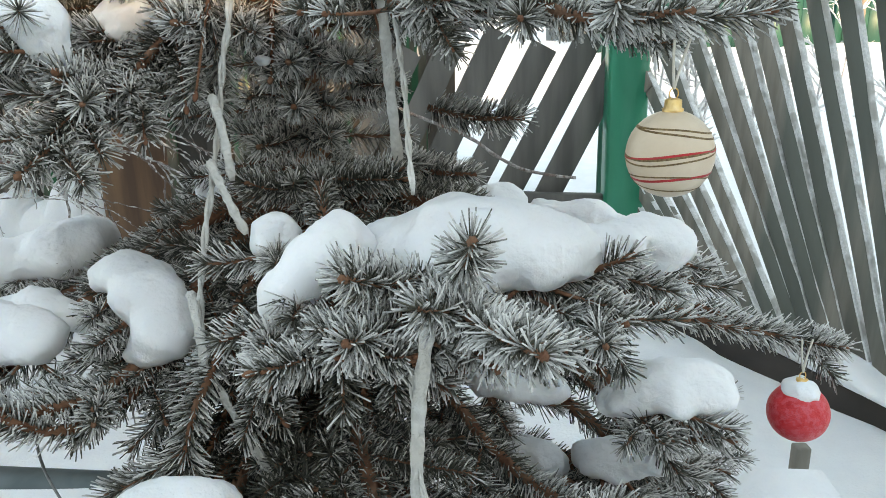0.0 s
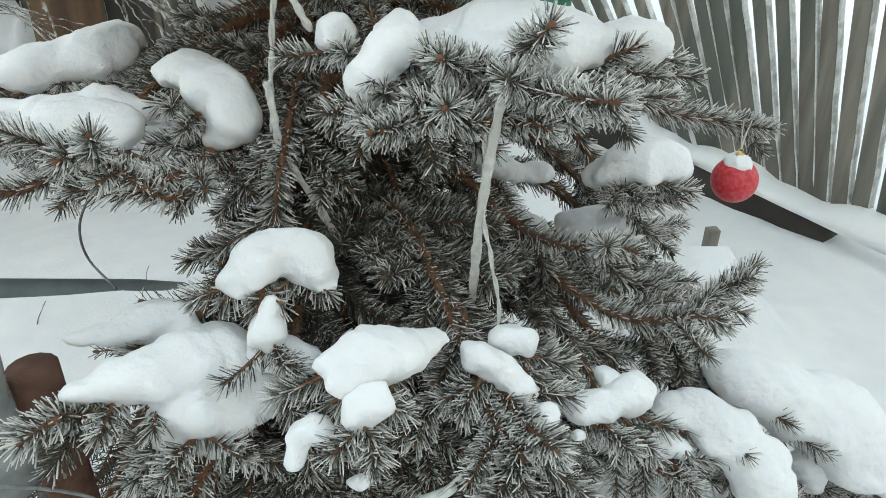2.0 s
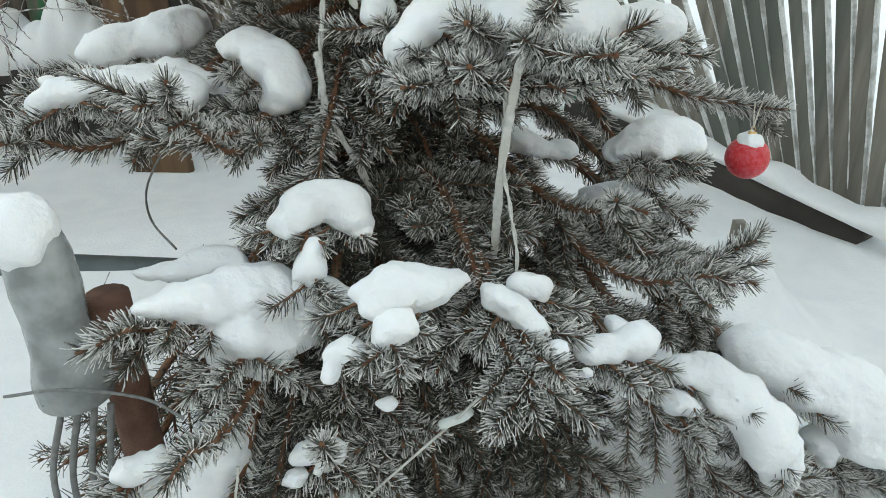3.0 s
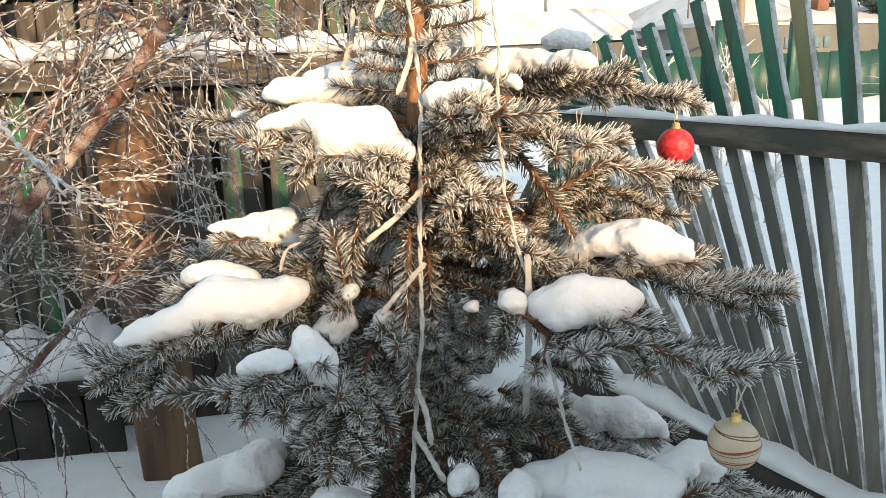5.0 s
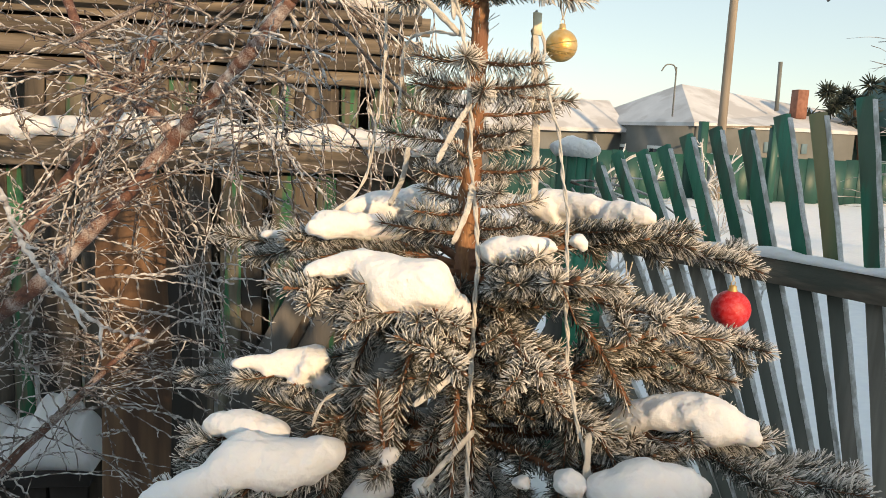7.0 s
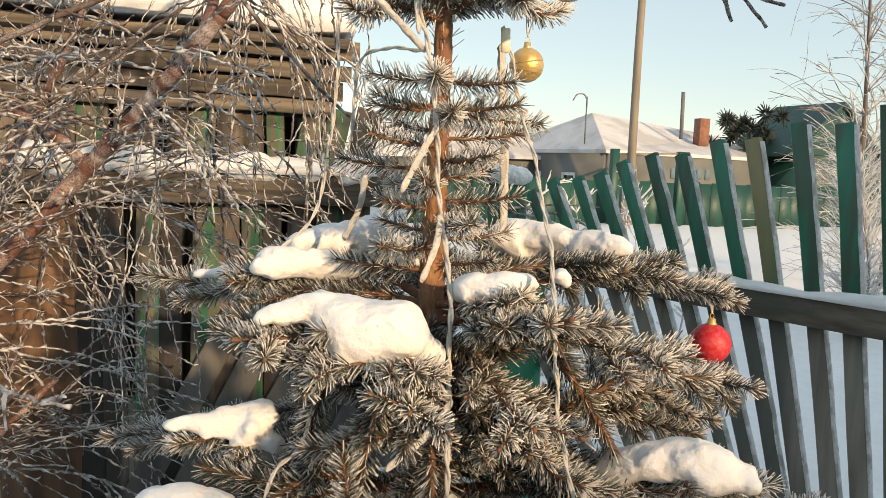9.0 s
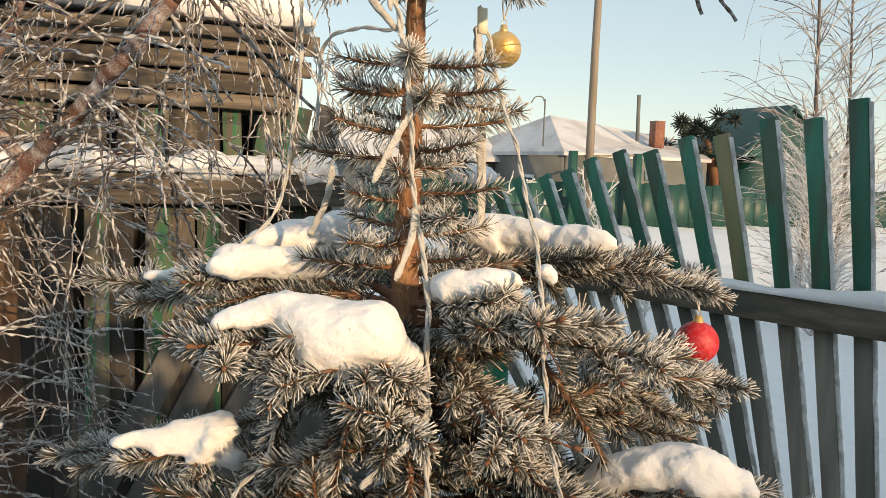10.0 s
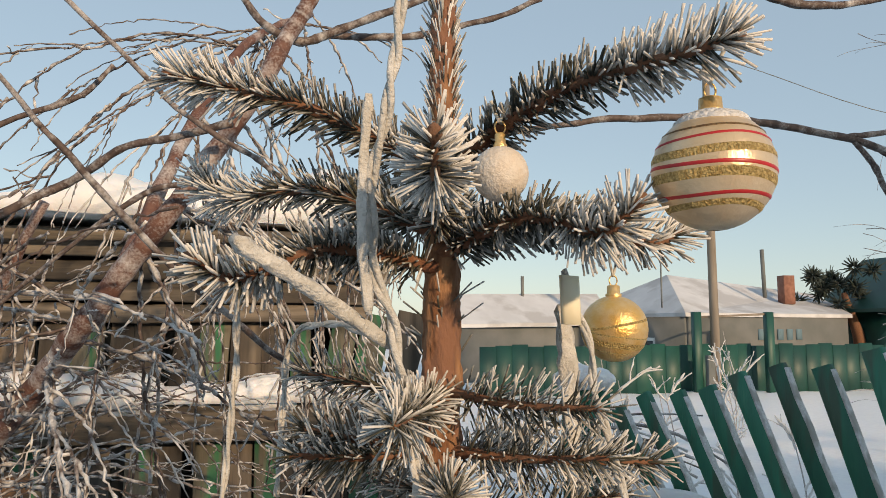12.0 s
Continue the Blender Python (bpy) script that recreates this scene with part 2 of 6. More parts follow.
def sheet(fx, nu, nv, lo, hi):
    """A grid sheet: fx gives x, y, z from two arrays."""
    u, v = np.meshgrid(np.linspace(lo[0], hi[0], nu), np.linspace(lo[1], hi[1], nv), indexing="ij")
    p = np.stack(fx(u, v), -1).reshape(-1, 3)
    i, j = np.meshgrid(np.arange(nu - 1), np.arange(nv - 1), indexing="ij")
    a = i * nv + j
    f = np.concatenate([np.stack([a, a + nv, a + nv + 1], -1).reshape(-1, 3), np.stack([a, a + nv + 1, a + 1], -1).reshape(-1, 3)])
    return p, f


def wave(x, y, seed=0.0):
    """Smooth uneven hills between about -1 and 1."""
    return (np.sin(x * 1.7 + seed) * np.cos(y * 1.3 - seed) + 0.6 * np.sin(x * 3.1 + y * 2.3 + 2 * seed) + 0.35 * np.sin(x * 6.3 - y * 5.1 + seed) + 0.2 * np.sin(11 * x + 3 * seed) * np.cos(9.7 * y)) / 2


# ---- snow clumps: soft unions of balls, made all at once ----
CLUMPS = []


def snow(label, *pts, flat=0.86, rough=0.004, group="snow on the spruce", step=0.6):
    """A clump of snow along points (x, y, z, radius)."""
    balls = []
    for i, p in enumerate(pts):
        balls.append(np.array(p, dtype=float))
        if i + 1 < len(pts):
            q = np.array(pts[i + 1], dtype=float)
            k = int(np.linalg.norm(q[:3] - np.array(p[:3])) / (step * min(p[3], q[3])))
            for j in range(1, k):
                m = np.array(p) + (q - np.array(p)) * j / k
                m[:3] += RNG.normal(0, 0.16 * m[3], 3) * (1, 1, 0.5)
                m[3] *= RNG.uniform(0.85, 1.12)
                balls.append(m)
    for m in list(balls):
        for _ in range(3):
            w = RNG.normal(0, 1, 3)
            w /= np.linalg.norm(w)
            balls.append(np.array([*(m[:3] + w * (0.95, 0.95, 0.55) * m[3]), m[3] * RNG.uniform(0.3, 0.62)]))
    grow = 1.07
    balls = [np.array([b[0], b[1], b[2] + 0.25 * b[3], b[3] * grow]) for b in balls]
    CLUMPS.append((label, balls, flat, rough, group))


def make_clumps():
    made = []
    for n, (label, balls, flat, rough, group) in enumerate(CLUMPS):
        mb = bpy.data.metaballs.new("blob" + "abcdefghijklmnopqrstuvwxyz"[n // 26] + "abcdefghijklmnopqrstuvwxyz"[n % 26] + "blob")
        mb.resolution = mb.render_resolution = max(0.005, min(0.0085, min(b[3] for b in balls) * 0.3))
        mb.threshold = 0.6
        for x, y, z, r in balls:
            e = mb.elements.new(type="ELLIPSOID")
            e.co, e.radius = (x, y, z), r / 0.575
            e.size_x = e.size_y = 1.0
            e.size_z = flat
        ob = bpy.data.objects.new(mb.name, mb)
        scene.collection.objects.link(ob)
        made.append(ob)
    dg = bpy.context.evaluated_depsgraph_get()
    dg.update()
    for ob, (label, balls, flat, rough, group) in zip(made, CLUMPS):
        me = bpy.data.meshes.new_from_object(ob.evaluated_get(dg))
        v = np.empty(len(me.vertices) * 3)
        me.vertices.foreach_get("co", v)
        me.calc_loop_triangles()
        f = np.empty(len(me.loop_triangles) * 3, dtype=np.int32)
        me.loop_triangles.foreach_get("vertices", f)
        v, f = v.reshape(-1, 3), f.reshape(-1, 3)
        v = np.array([Vector(p) + noise.noise_vector(Vector(p) * 19) * rough * 1.7 + noise.noise_vector(Vector(p) * 52) * rough * 0.85 + noise.noise_vector(Vector(p) * 130) * rough * 0.35 for p in v])
        solo("snow_clump", (v, f), SNOW, label, "snow", group)
        bpy.data.meshes.remove(me)
    for ob in made:
        data = ob.data
        bpy.data.objects.remove(ob)
        bpy.data.metaballs.remove(data)


# ---- spruce tools ----
TRUNK = np.array([-0.19, 1.147])


SNOW_BALLS = []
CORD_LONG = [(-0.212, 1.075, 1.625), (-0.204, 1.075, 1.51), (-0.2, 1.02, 1.407), (-0.211, 0.97, 1.28), (-0.218, 0.93, 1.165), (-0.226, 0.89, 1.05), (-0.243, 0.86, 0.93), (-0.255, 0.82, 0.835), (-0.262, 0.79, 0.735)]
CORD_THIN = [(-0.084, 1.03, 1.578), (-0.086, 0.955, 1.47), (-0.1, 0.9, 1.39), (-0.088, 0.885, 1.24), (-0.055, 0.86, 1.1), (-0.04, 0.78, 0.98), (-0.032, 0.7, 0.915)]


def held_back(at):
    """Which needles the hanging cords and the long tape press back: those that would stand before them."""
    out = np.zeros(len(at), dtype=bool)
    for course, wide in ((CORD_LONG, 0.013), (CORD_THIN, 0.011), ([(-0.056, 0.92, 0.9), (-0.064, 0.865, 1.18)], 0.012), ([(-0.03, 0.64, 0.6), (-0.02, 0.595, 0.84)], 0.012)):
        c = np.array(sorted(course, key=lambda q: q[2]))
        inside = (at[:, 2] > c[0, 2]) & (at[:, 2] < c[-1, 2])
        x, y = np.interp(at[:, 2], c[:, 2], c[:, 0]), np.interp(at[:, 2], c[:, 2], c[:, 1])
        front = y + 0.012 - at[:, 1]
        out |= inside & (front > 0) & (front < 0.17) & (np.abs(at[:, 0] - x + 0.15 * front) < wide)
    return out


def buried(at, d, ln):
    """Which needles stick up out of a snow clump: their foot lies in the snow and they point up or level."""
    if not SNOW_BALLS:
        for _, balls, flat, _, _ in CLUMPS:
            SNOW_BALLS.extend(balls)
    c = np.array(SNOW_BALLS)
    tip = at + d * ln[:, None]
    out = np.zeros(len(at), dtype=bool)
    near = np.linalg.norm(c[:, :3] - at.mean(0), axis=1) < c[:, 3] + np.linalg.norm(at - at.mean(0), axis=1).max() + 0.05
    for q in c[near]:
        flatd = np.hypot(at[:, 0] - q[0], at[:, 1] - q[1])
        tipd = np.hypot(tip[:, 0] - q[0], tip[:, 1] - q[1])
        out |= (flatd < q[3]) & (np.abs(at[:, 2] - q[2]) < 1.3 * q[3]) & (d[:, 2] > -0.15)
        out |= (tipd < 0.9 * q[3]) & (at[:, 2] > q[2] - 0.5 * q[3]) & (at[:, 2] < q[2] + 1.6 * q[3])
    return out


def press(line, corridor=True):
    """Bends a shoot below the snow that lies on it, and below the snow just behind it that weighs it down."""
    if not SNOW_BALLS:
        for _, balls, flat, _, _ in CLUMPS:
            SNOW_BALLS.extend(balls)
    c = np.array(SNOW_BALLS)
    p = np.array(line, dtype=float)
    lo, hi = p.min(0) - 0.16, p.max(0) + 0.16
    c = c[np.all((c[:, :3] > lo) & (c[:, :3] < hi), axis=1)]
    need = np.zeros(len(p))
    for x, y, z, r in c:
        flat = np.hypot(p[:, 0] - x, p[:, 1] - y)
        cap = z - 0.75 * r
        hit = (flat < 1.25 * r + 0.012) & (p[:, 2] < z + 0.14) & (p[:, 2] > cap)
        need = np.where(hit, np.maximum(need, p[:, 2] - cap), need)
        if corridor:
            front = y - p[:, 1]
            cap2 = z - 0.7 * r - 0.018 + 0.22 * front
            hit = (np.abs(p[:, 0] - x) < r + 0.015) & (front > 0) & (front < 0.17) & (p[:, 2] > cap2) & (p[:, 2] < z + 0.13)
            need = np.where(hit, np.maximum(need, p[:, 2] - cap2), need)
    return need


def pressed(line, corridor=True, limit=0.07):
    """A side shoot lowered as a whole by what the snow asks of it, or None where it would have to go too far."""
    need = press(line, corridor)
    s = np.linspace(0, 1, len(need))
    worst = (need / np.maximum(s, 0.3)).max()
    if worst > limit:
        return None
    return np.asarray(line) - np.array([0, 0, 1.0]) * (worst * s)[:, None]


def needles(p, per_metre, length, frost=1.0, thick=0.0008, lean=66, tip=True):
    """Needles all round a shoot along the points p, as slim three-sided blades with blunt frosted ends."""
    p = np.asarray(p, dtype=float)
    seg = np.r_[0, np.cumsum(np.linalg.norm(np.diff(p, axis=0), axis=1))]
    n = max(8, int(seg[-1] * per_metre))
    s = np.sort(RNG.uniform(0, seg[-1], n))
    t, u, w = frames_along(p)
    at = np.stack([np.interp(s, seg, p[:, k]) for k in range(3)], -1)
    T, U, W = (np.stack([np.interp(s, seg, q[:, k]) for k in range(3)], -1) for q in (t, u, w))
    ang = np.arange(n) * 2.39996 + RNG.normal(0, 0.35, n)
    end = np.clip((s - (seg[-1] - 0.018)) / 0.018, 0, 1)
    tilt = np.radians(lean + RNG.normal(0, 7, n)) * (1 - 0.38 * end)
    rad = np.cos(ang)[:, None] * U + np.sin(ang)[:, None] * W
    d = np.cos(tilt)[:, None] * T + np.sin(tilt)[:, None] * rad
    d[:, 2] += 0.10
    d /= np.linalg.norm(d, axis=1, keepdims=True)
    ln = length * RNG.uniform(0.75, 1.1, n) * (1 - 0.25 * end)
    a = np.cross(d, T)
    a /= np.linalg.norm(a, axis=1, keepdims=True) + 1e-9
    b = np.cross(d, a)
    keep = ~(buried(at, d, ln) | held_back(at + d * (0.6 * ln)[:, None]))
    at, d, ln, a, b, T = at[keep], d[keep], ln[keep], a[keep], b[keep], T[keep]
    n = len(at)
    th = thick * RNG.uniform(0.8, 1.25, n)
    vs = []
    for along, wide in ((0.0, 0.9), (0.97, 0.85)):
        for k in range(3):
            c, z = math.cos(2.0944 * k), math.sin(2.0944 * k)
            bend = d * (ln * along)[:, None] + T * (ln * 0.12 * along * along)[:, None]
            vs.append(at + bend + (th * wide)[:, None] * (c * a + z * b))
    v = np.stack(vs, 1).reshape(-1, 3)
    base = np.arange(n)[:, None] * 6
    f = np.concatenate([base + np.array(q) for q in ((0, 1, 4), (0, 4, 3), (1, 2, 5), (1, 5, 4), (2, 0, 3), (2, 3, 5), (3, 4, 5))])
    fr = np.tile([0.2, 0.2, 0.2, 1.1, 1.1, 1.1], n) * frost + (frost - 1) * (1.7 if frost > 1 else 0.25) + np.repeat(RNG.normal(0, 0.3, n), 6)
    return v, f, fr


def end_bud(line, r=0.0034):
    """The plump scaly bud at a shoot's end."""
    line = np.asarray(line)
    d = line[-1] - line[-2]
    d = d / np.linalg.norm(d)
    return tube(line[-1] + d * np.array([-0.004, 0.0, 0.004, 0.007])[:, None], np.array([0.6, 1.0, 0.9, 0.3]) * r, 6)


def shoot(start, way, length, up=0.15, n=6):
    """A slightly rising line from start along way."""
    way = np.asarray(way, dtype=float)
    way /= np.linalg.norm(way)
    s = np.linspace(0, 1, n)[:, None]
    side = RNG.normal(0, 0.05, 3)
    return np.asarray(start) + way * length * s + (np.array([0, 0, up]) + side) * length * s**2


def branch(tree, zb, tip, sag=0.0, rise=0.0, twigs=7, twig=0.13, frost=1.0, bare=0.1, needle=0.028, per=1850, droop=0.0, lean=56, label="", free=False, thick=0.0009):
    """A branch from the trunk at height zb to its tip: a woody axis with pairs of side shoots, all clad in frosted needles."""
    tip = np.asarray(tip, dtype=float)
    root = np.array([*TRUNK, zb])
    span = np.linalg.norm(tip - root)
    mid = (root + tip) / 2 + np.array([0, 0, -sag + 0.12 * span])
    near = root * 0.15 + tip * 0.85 + np.array([0, 0, -rise])
    axis = curve([root, mid, near, tip], 7)
    low = press(axis, not free)
    ease = np.clip(np.linspace(0, 1, len(axis)) / 0.25, 0, 1)
    if free:
        ease = ease * np.clip((1 - np.linspace(0, 1, len(axis))) / 0.2, 0, 1)
    wide = np.maximum.reduce([np.roll(low, k) for k in range(-2, 3)])
    low = np.convolve(np.pad(wide, 3, mode="edge"), np.ones(7) / 7, mode="valid") * ease
    axis = axis - np.array([0, 0, 1.0]) * low[:, None]
    seg = np.r_[0, np.cumsum(np.linalg.norm(np.diff(axis, axis=0), axis=1))]
    total = seg[-1]
    wood = [tube(axis, np.linspace(0.0035 + 0.012 * span, 0.0022, len(axis)), 6)]
    outer = axis[seg > bare * total]
    far = int(len(outer) * 0.45)
    leaf = [needles(outer[:far + 1], per * 0.95, needle * 0.95, frost * 0.7, thick, lean), needles(outer[far:], per, needle, frost, thick, lean)]
    t, u, w = frames_along(axis)
    twigs = max(2, round(twigs * 0.6)) if twigs else 0
    for k in range(twigs):
        s = 0.34 + 0.56 * (k + RNG.uniform(-0.2, 0.2)) / max(1, twigs - 1)
        i = min(len(axis) - 2, int(np.searchsorted(seg, s * total)))
        for sign in (-1, 1):
            length = min(twig, 0.9 * (1 - s) * total + 0.045) * RNG.uniform(0.75, 1.1)
            way = t[i] * 0.75 + sign * u[i] * RNG.uniform(0.6, 0.85) + np.array([0, 0, RNG.normal(-0.05 - droop, 0.14)])
            line = pressed(shoot(axis[i], way, length, 0.08))
            if line is None:
                continue
            fs = frost * (0.5 + 0.5 * s)
            wood.append(tube(line, np.linspace(0.0024, 0.0014, len(line)), 4))
            wood.append(end_bud(line, 0.003))
            leaf.append(needles(line, per, needle * 0.95, fs, lean=lean))
            if length > 0.1 and RNG.random() < 0.4:
                for sg in (-1, 1):
                    j = 2 if sg < 0 else 3
                    way2 = line[j + 1] - line[j]
                    way2 = way2 / np.linalg.norm(way2) + sg * 0.7 * u[i] + 0.2 * t[i]
                    l2 = pressed(shoot(line[j], way2, length * 0.45, 0.05, 5))
                    if l2 is None:
                        continue
                    wood.append(tube(l2, 0.0014, 4))
                    leaf.append(needles(l2, per, needle * 0.9, fs, lean=lean))
        if RNG.random() < 0.35:
            line = shoot(axis[i], t[i] * 0.6 + np.array([0, 0, -0.7]), 0.06, 0.05, 5)
            wood.append(tube(line, 0.0014, 4))
            leaf.append(needles(line, per, needle * 0.9, frost * 0.7, lean=lean))
    wood.append(end_bud(axis, 0.004))
    ob = part("branch", join(wood), BARK, tree, label)
    part("needles", join(leaf), NEEDLE, ob)
    return ob


def bud(tree, zb, tip, frost=1.0):
    """A short unbranched shoot straight off the trunk."""
    root = np.array([*TRUNK, zb])
    axis = curve([root, (root + np.asarray(tip)) / 2 + np.array([0, 0, -0.004]), tip], 6)
    ob = part("branch", tube(axis, np.linspace(0.004, 0.002, len(axis)), 6), BARK, tree)
    part("needles", needles(axis[2:], 1500, 0.027, frost), NEEDLE, ob)


def skirts(tree):
    """Shoots that lie under the snow clumps and show their ends round the rims."""
    for label, balls, flat, _, group in list(CLUMPS):
        if group != "snow on the spruce":
            continue
        big = [b for b in balls if b[3] > 0.014]
        if not big or big[0][2] > 1.6:
            continue
        wood, leaf = [], []
        for k in range(min(14, 3 + len(big) // 3)):
            x, y, z, r = big[RNG.integers(len(big))]
            out = np.array([x, y]) - TRUNK
            a = math.atan2(out[1], out[0]) + RNG.normal(0, 0.75)
            way = np.array([math.cos(a), math.sin(a), RNG.uniform(-0.5, -0.1)])
            line = shoot(np.array([x, y, z - 0.8 * r]) - 0.3 * r * way, way, 1.25 * r + RNG.uniform(0.025, 0.06), 0.12)
            wood.append(tube(line, np.linspace(0.003, 0.0016, len(line)), 5))
            leaf.append(needles(line, 1850, 0.028, 1.0, lean=56))
        ob = part("branchlet", join(wood), BARK, tree)
        part("needles", join(leaf), NEEDLE, ob)

# ---- ground ----


def step(x, a, b):
    s = np.clip((x - a) / (b - a), 0, 1)
    return s * s * (3 - 2 * s)


def ground_z(x, y):
    z = 0.03 * wave(x * 0.8, y * 0.8, 1.0) + 0.012 * wave(x * 3, y * 3, 4.0) - 0.02
    z = z - 0.1 * step(y, 1.75, 2.5) * step(-x, 0.2, 0.6) * (1 - step(y, 3.3, 4.0))
    z = z + 0.25 * np.exp(-((x - 0.67) ** 2 + (y - 1.335) ** 2) / 0.025) + 0.1 * np.exp(-((x - 0.45) ** 2 + (y - 1.15) ** 2) / 0.02)
    z = z - 0.06 * step(x, 0.5, 0.95)
    z = z + 0.001 * np.clip(y - 3, 0, 40) + 0.1 * wave(x * 0.35, y * 0.35, 2.0) * step(y, 4, 8)
    z = z + 0.05 * np.abs(wave(x * 1.6, y * 1.2, 5.0)) * step(y, 3.2, 5.0)
    return z


def ground_shape(u, v):
    x, y = np.sinh(u * 4.0) * 2.2, np.sinh(v * 4.2) * 2.0 + 1.2
    return x, y, ground_z(x, y)


tagged(solo("ground", sheet(ground_shape, 360, 360, (-1.9, -1.9), (1.9, 1.9)), SNOW, "white snow-covered yard ground with soft mounds", "ground", kind="structure"), kind="structure")

# ---- picket fence, racked over by the snow ----
F0, FD = np.array([1.0, 2.44]), np.array([-0.430, 0.903])
FN = np.array([-0.903, -0.430])


def fence_at(s, z, out=0.0):
    q = F0 + FD * s + FN * out
    return np.array([q[0], q[1], z])


fence = thing("picket_fence", fence_at(0, 0), "leaning green and grey wooden picket fence along the yard", "fence")
for i in range(-14, 15):
    mid_s, top_z = -0.427 + 0.113 * i + RNG.normal(0, 0.006), 1.70 - 0.027 * i + RNG.normal(0, 0.012)
    lean = max(0.1, 0.405 + 0.42 * mid_s) + RNG.normal(0, 0.006)
    if i > 8:
        lean = 0.605 + 0.11 * (i - 8)
        low_s = -0.24 + 0.08 * (i - 8)
        mid_s, top_z = low_s + 0.6 * (0.64 - low_s), 0.02 + (0.64 - low_s) / lean
    foot = fence_at(mid_s - lean * 1.18, 0.02, 0.0)
    head = fence_at(mid_s + lean * (top_z - 1.2), top_z, 0.0)
    cut = fence_at(mid_s, 1.2, 0.0)
    if i > 8:
        foot, head = fence_at(low_s, 0.02, 0.0), fence_at(0.64, top_z, 0.0)
        cut = foot + (head - foot) * 0.85
    wide = 0.051 + RNG.normal(0, 0.002)
    # picket 0 gets a yellow-olive upper length
    upper = OLIVE_WOOD if i == 0 else GREY_WOOD if i > 8 else GREEN_PAINT
    p = part("picket", plank(cut, head, wide, 0.026, (*FD, 0), 0.003, 3), upper, fence, "yellow-olive picket" if i == 0 else "" if i > 8 else "green painted picket")
    edge = np.array((*(-FD), 0)) * (wide / 2 * math.hypot(1, lean) + 0.0025)
    part("frosted_edge", plank(foot + edge, head + edge - (0, 0, 0.006), 0.025, 0.006, (*FN, 0), 0.0015, 22, 0.0011), FROSTED_WOOD, p, "white frosted edge")
    part("lower_length", plank(foot, cut, wide, 0.026, (*FD, 0), 0.003, 4), GREY_WOOD, p, "weathered grey lower length of the picket")
part("rail", plank(fence_at(0.72, 1.165, 0.035), fence_at(-2.2, 1.165, 0.035), 0.085, 0.045, (0, 0, 1), 0.004, 10), RAIL_WOOD, fence, "dark brown horizontal rail")
part("post", plank((0.70, 3.0, -0.05), (0.69, 2.985, 1.16), 0.145, 0.12, (1, 0, 0), 0.008, 5), POST_GREEN, fence, "thick green painted post")

OLD_WOOD = material("old_dark_grey_wood", (0.09, 0.085, 0.078), 0.9, second=(0.15, 0.14, 0.128), scale=14, bump=0.6, bump_scale=60, stretch=(1, 1, 0.12))
side_fence = thing("side_fence", (0.4, 3.05, 0), "dark weathered boards of a leaning side fence", "fence")
for i in range(8):
    x = 0.50 - 0.175 * i
    part("board", plank((x - 0.27, 3.1, -0.04), (x + 0.24, 3.08, 0.98 - 0.03 * (i % 3)), 0.105, 0.022, (1, 0, 0), 0.003, 4), OLD_WOOD, side_fence)
part("rail", plank((0.7, 3.02, 0.3), (-0.4, 3.1, 0.34), 0.07, 0.04, (0, 0, 1)), OLD_WOOD, side_fence)

beam = solo("sill_beam", plank((0.63, 2.94, -0.035), (1.31, 1.75, -0.055), 0.13, 0.1, (0, 0, 1), 0.012, 14, 0.005), DARK_WOOD, "dark wet wooden beam lying along the fence foot", "beam")


def drift(a, b, width, height, seed, name, label, lift=0.0, nu=90, nv=18):
    """A long bank of snow with a rounded, uneven section from a to b."""
    a, b = np.asarray(a, dtype=float), np.asarray(b, dtype=float)
    along = (b - a) / np.linalg.norm(b - a)
    side = np.cross(along, (0, 0, 1))
    side /= np.linalg.norm(side)

    def fx(u, v):
        w = width * (1 + 0.12 * np.sin(u * 13 + seed))
        hgt = height * (0.9 + 0.3 * np.sin(u * 9 + seed) + 0.3 * np.sin(u * 31 + 2 * seed) + 0.25 * np.abs(np.sin(u * 47 + seed)))
        hgt = hgt * np.clip(np.minimum(u, 1 - u) * 25, 0, 1) ** 0.5
        an = (v - 0.5) * 2 * np.pi * 0.98
        cy, cz = np.sin(an) * 0.5 * w, np.where(np.cos(an) > 0, np.abs(np.cos(an)) ** 0.6, -0.06) * hgt
        p = a + (b - a) * u[..., None] + side * cy[..., None] + np.array([0, 0, 1.0]) * (cz[..., None] + lift)
        return p[..., 0], p[..., 1], p[..., 2]

    return solo(name, sheet(fx, nu, nv, (0, 0), (1, 1)), SNOW, label, "snow")


drift(fence_at(0.66, 0.03, 0.02), fence_at(-2.0, 0.0, 0.02), 0.15, 0.055, 1.0, "snow_bank", "snow bank on the beam at the fence foot")
drift(fence_at(0.72, 1.21, 0.035), fence_at(-2.2, 1.21, 0.035), 0.056, 0.03, 2.0, "rail_snow", "thin snow lying on the fence rail")

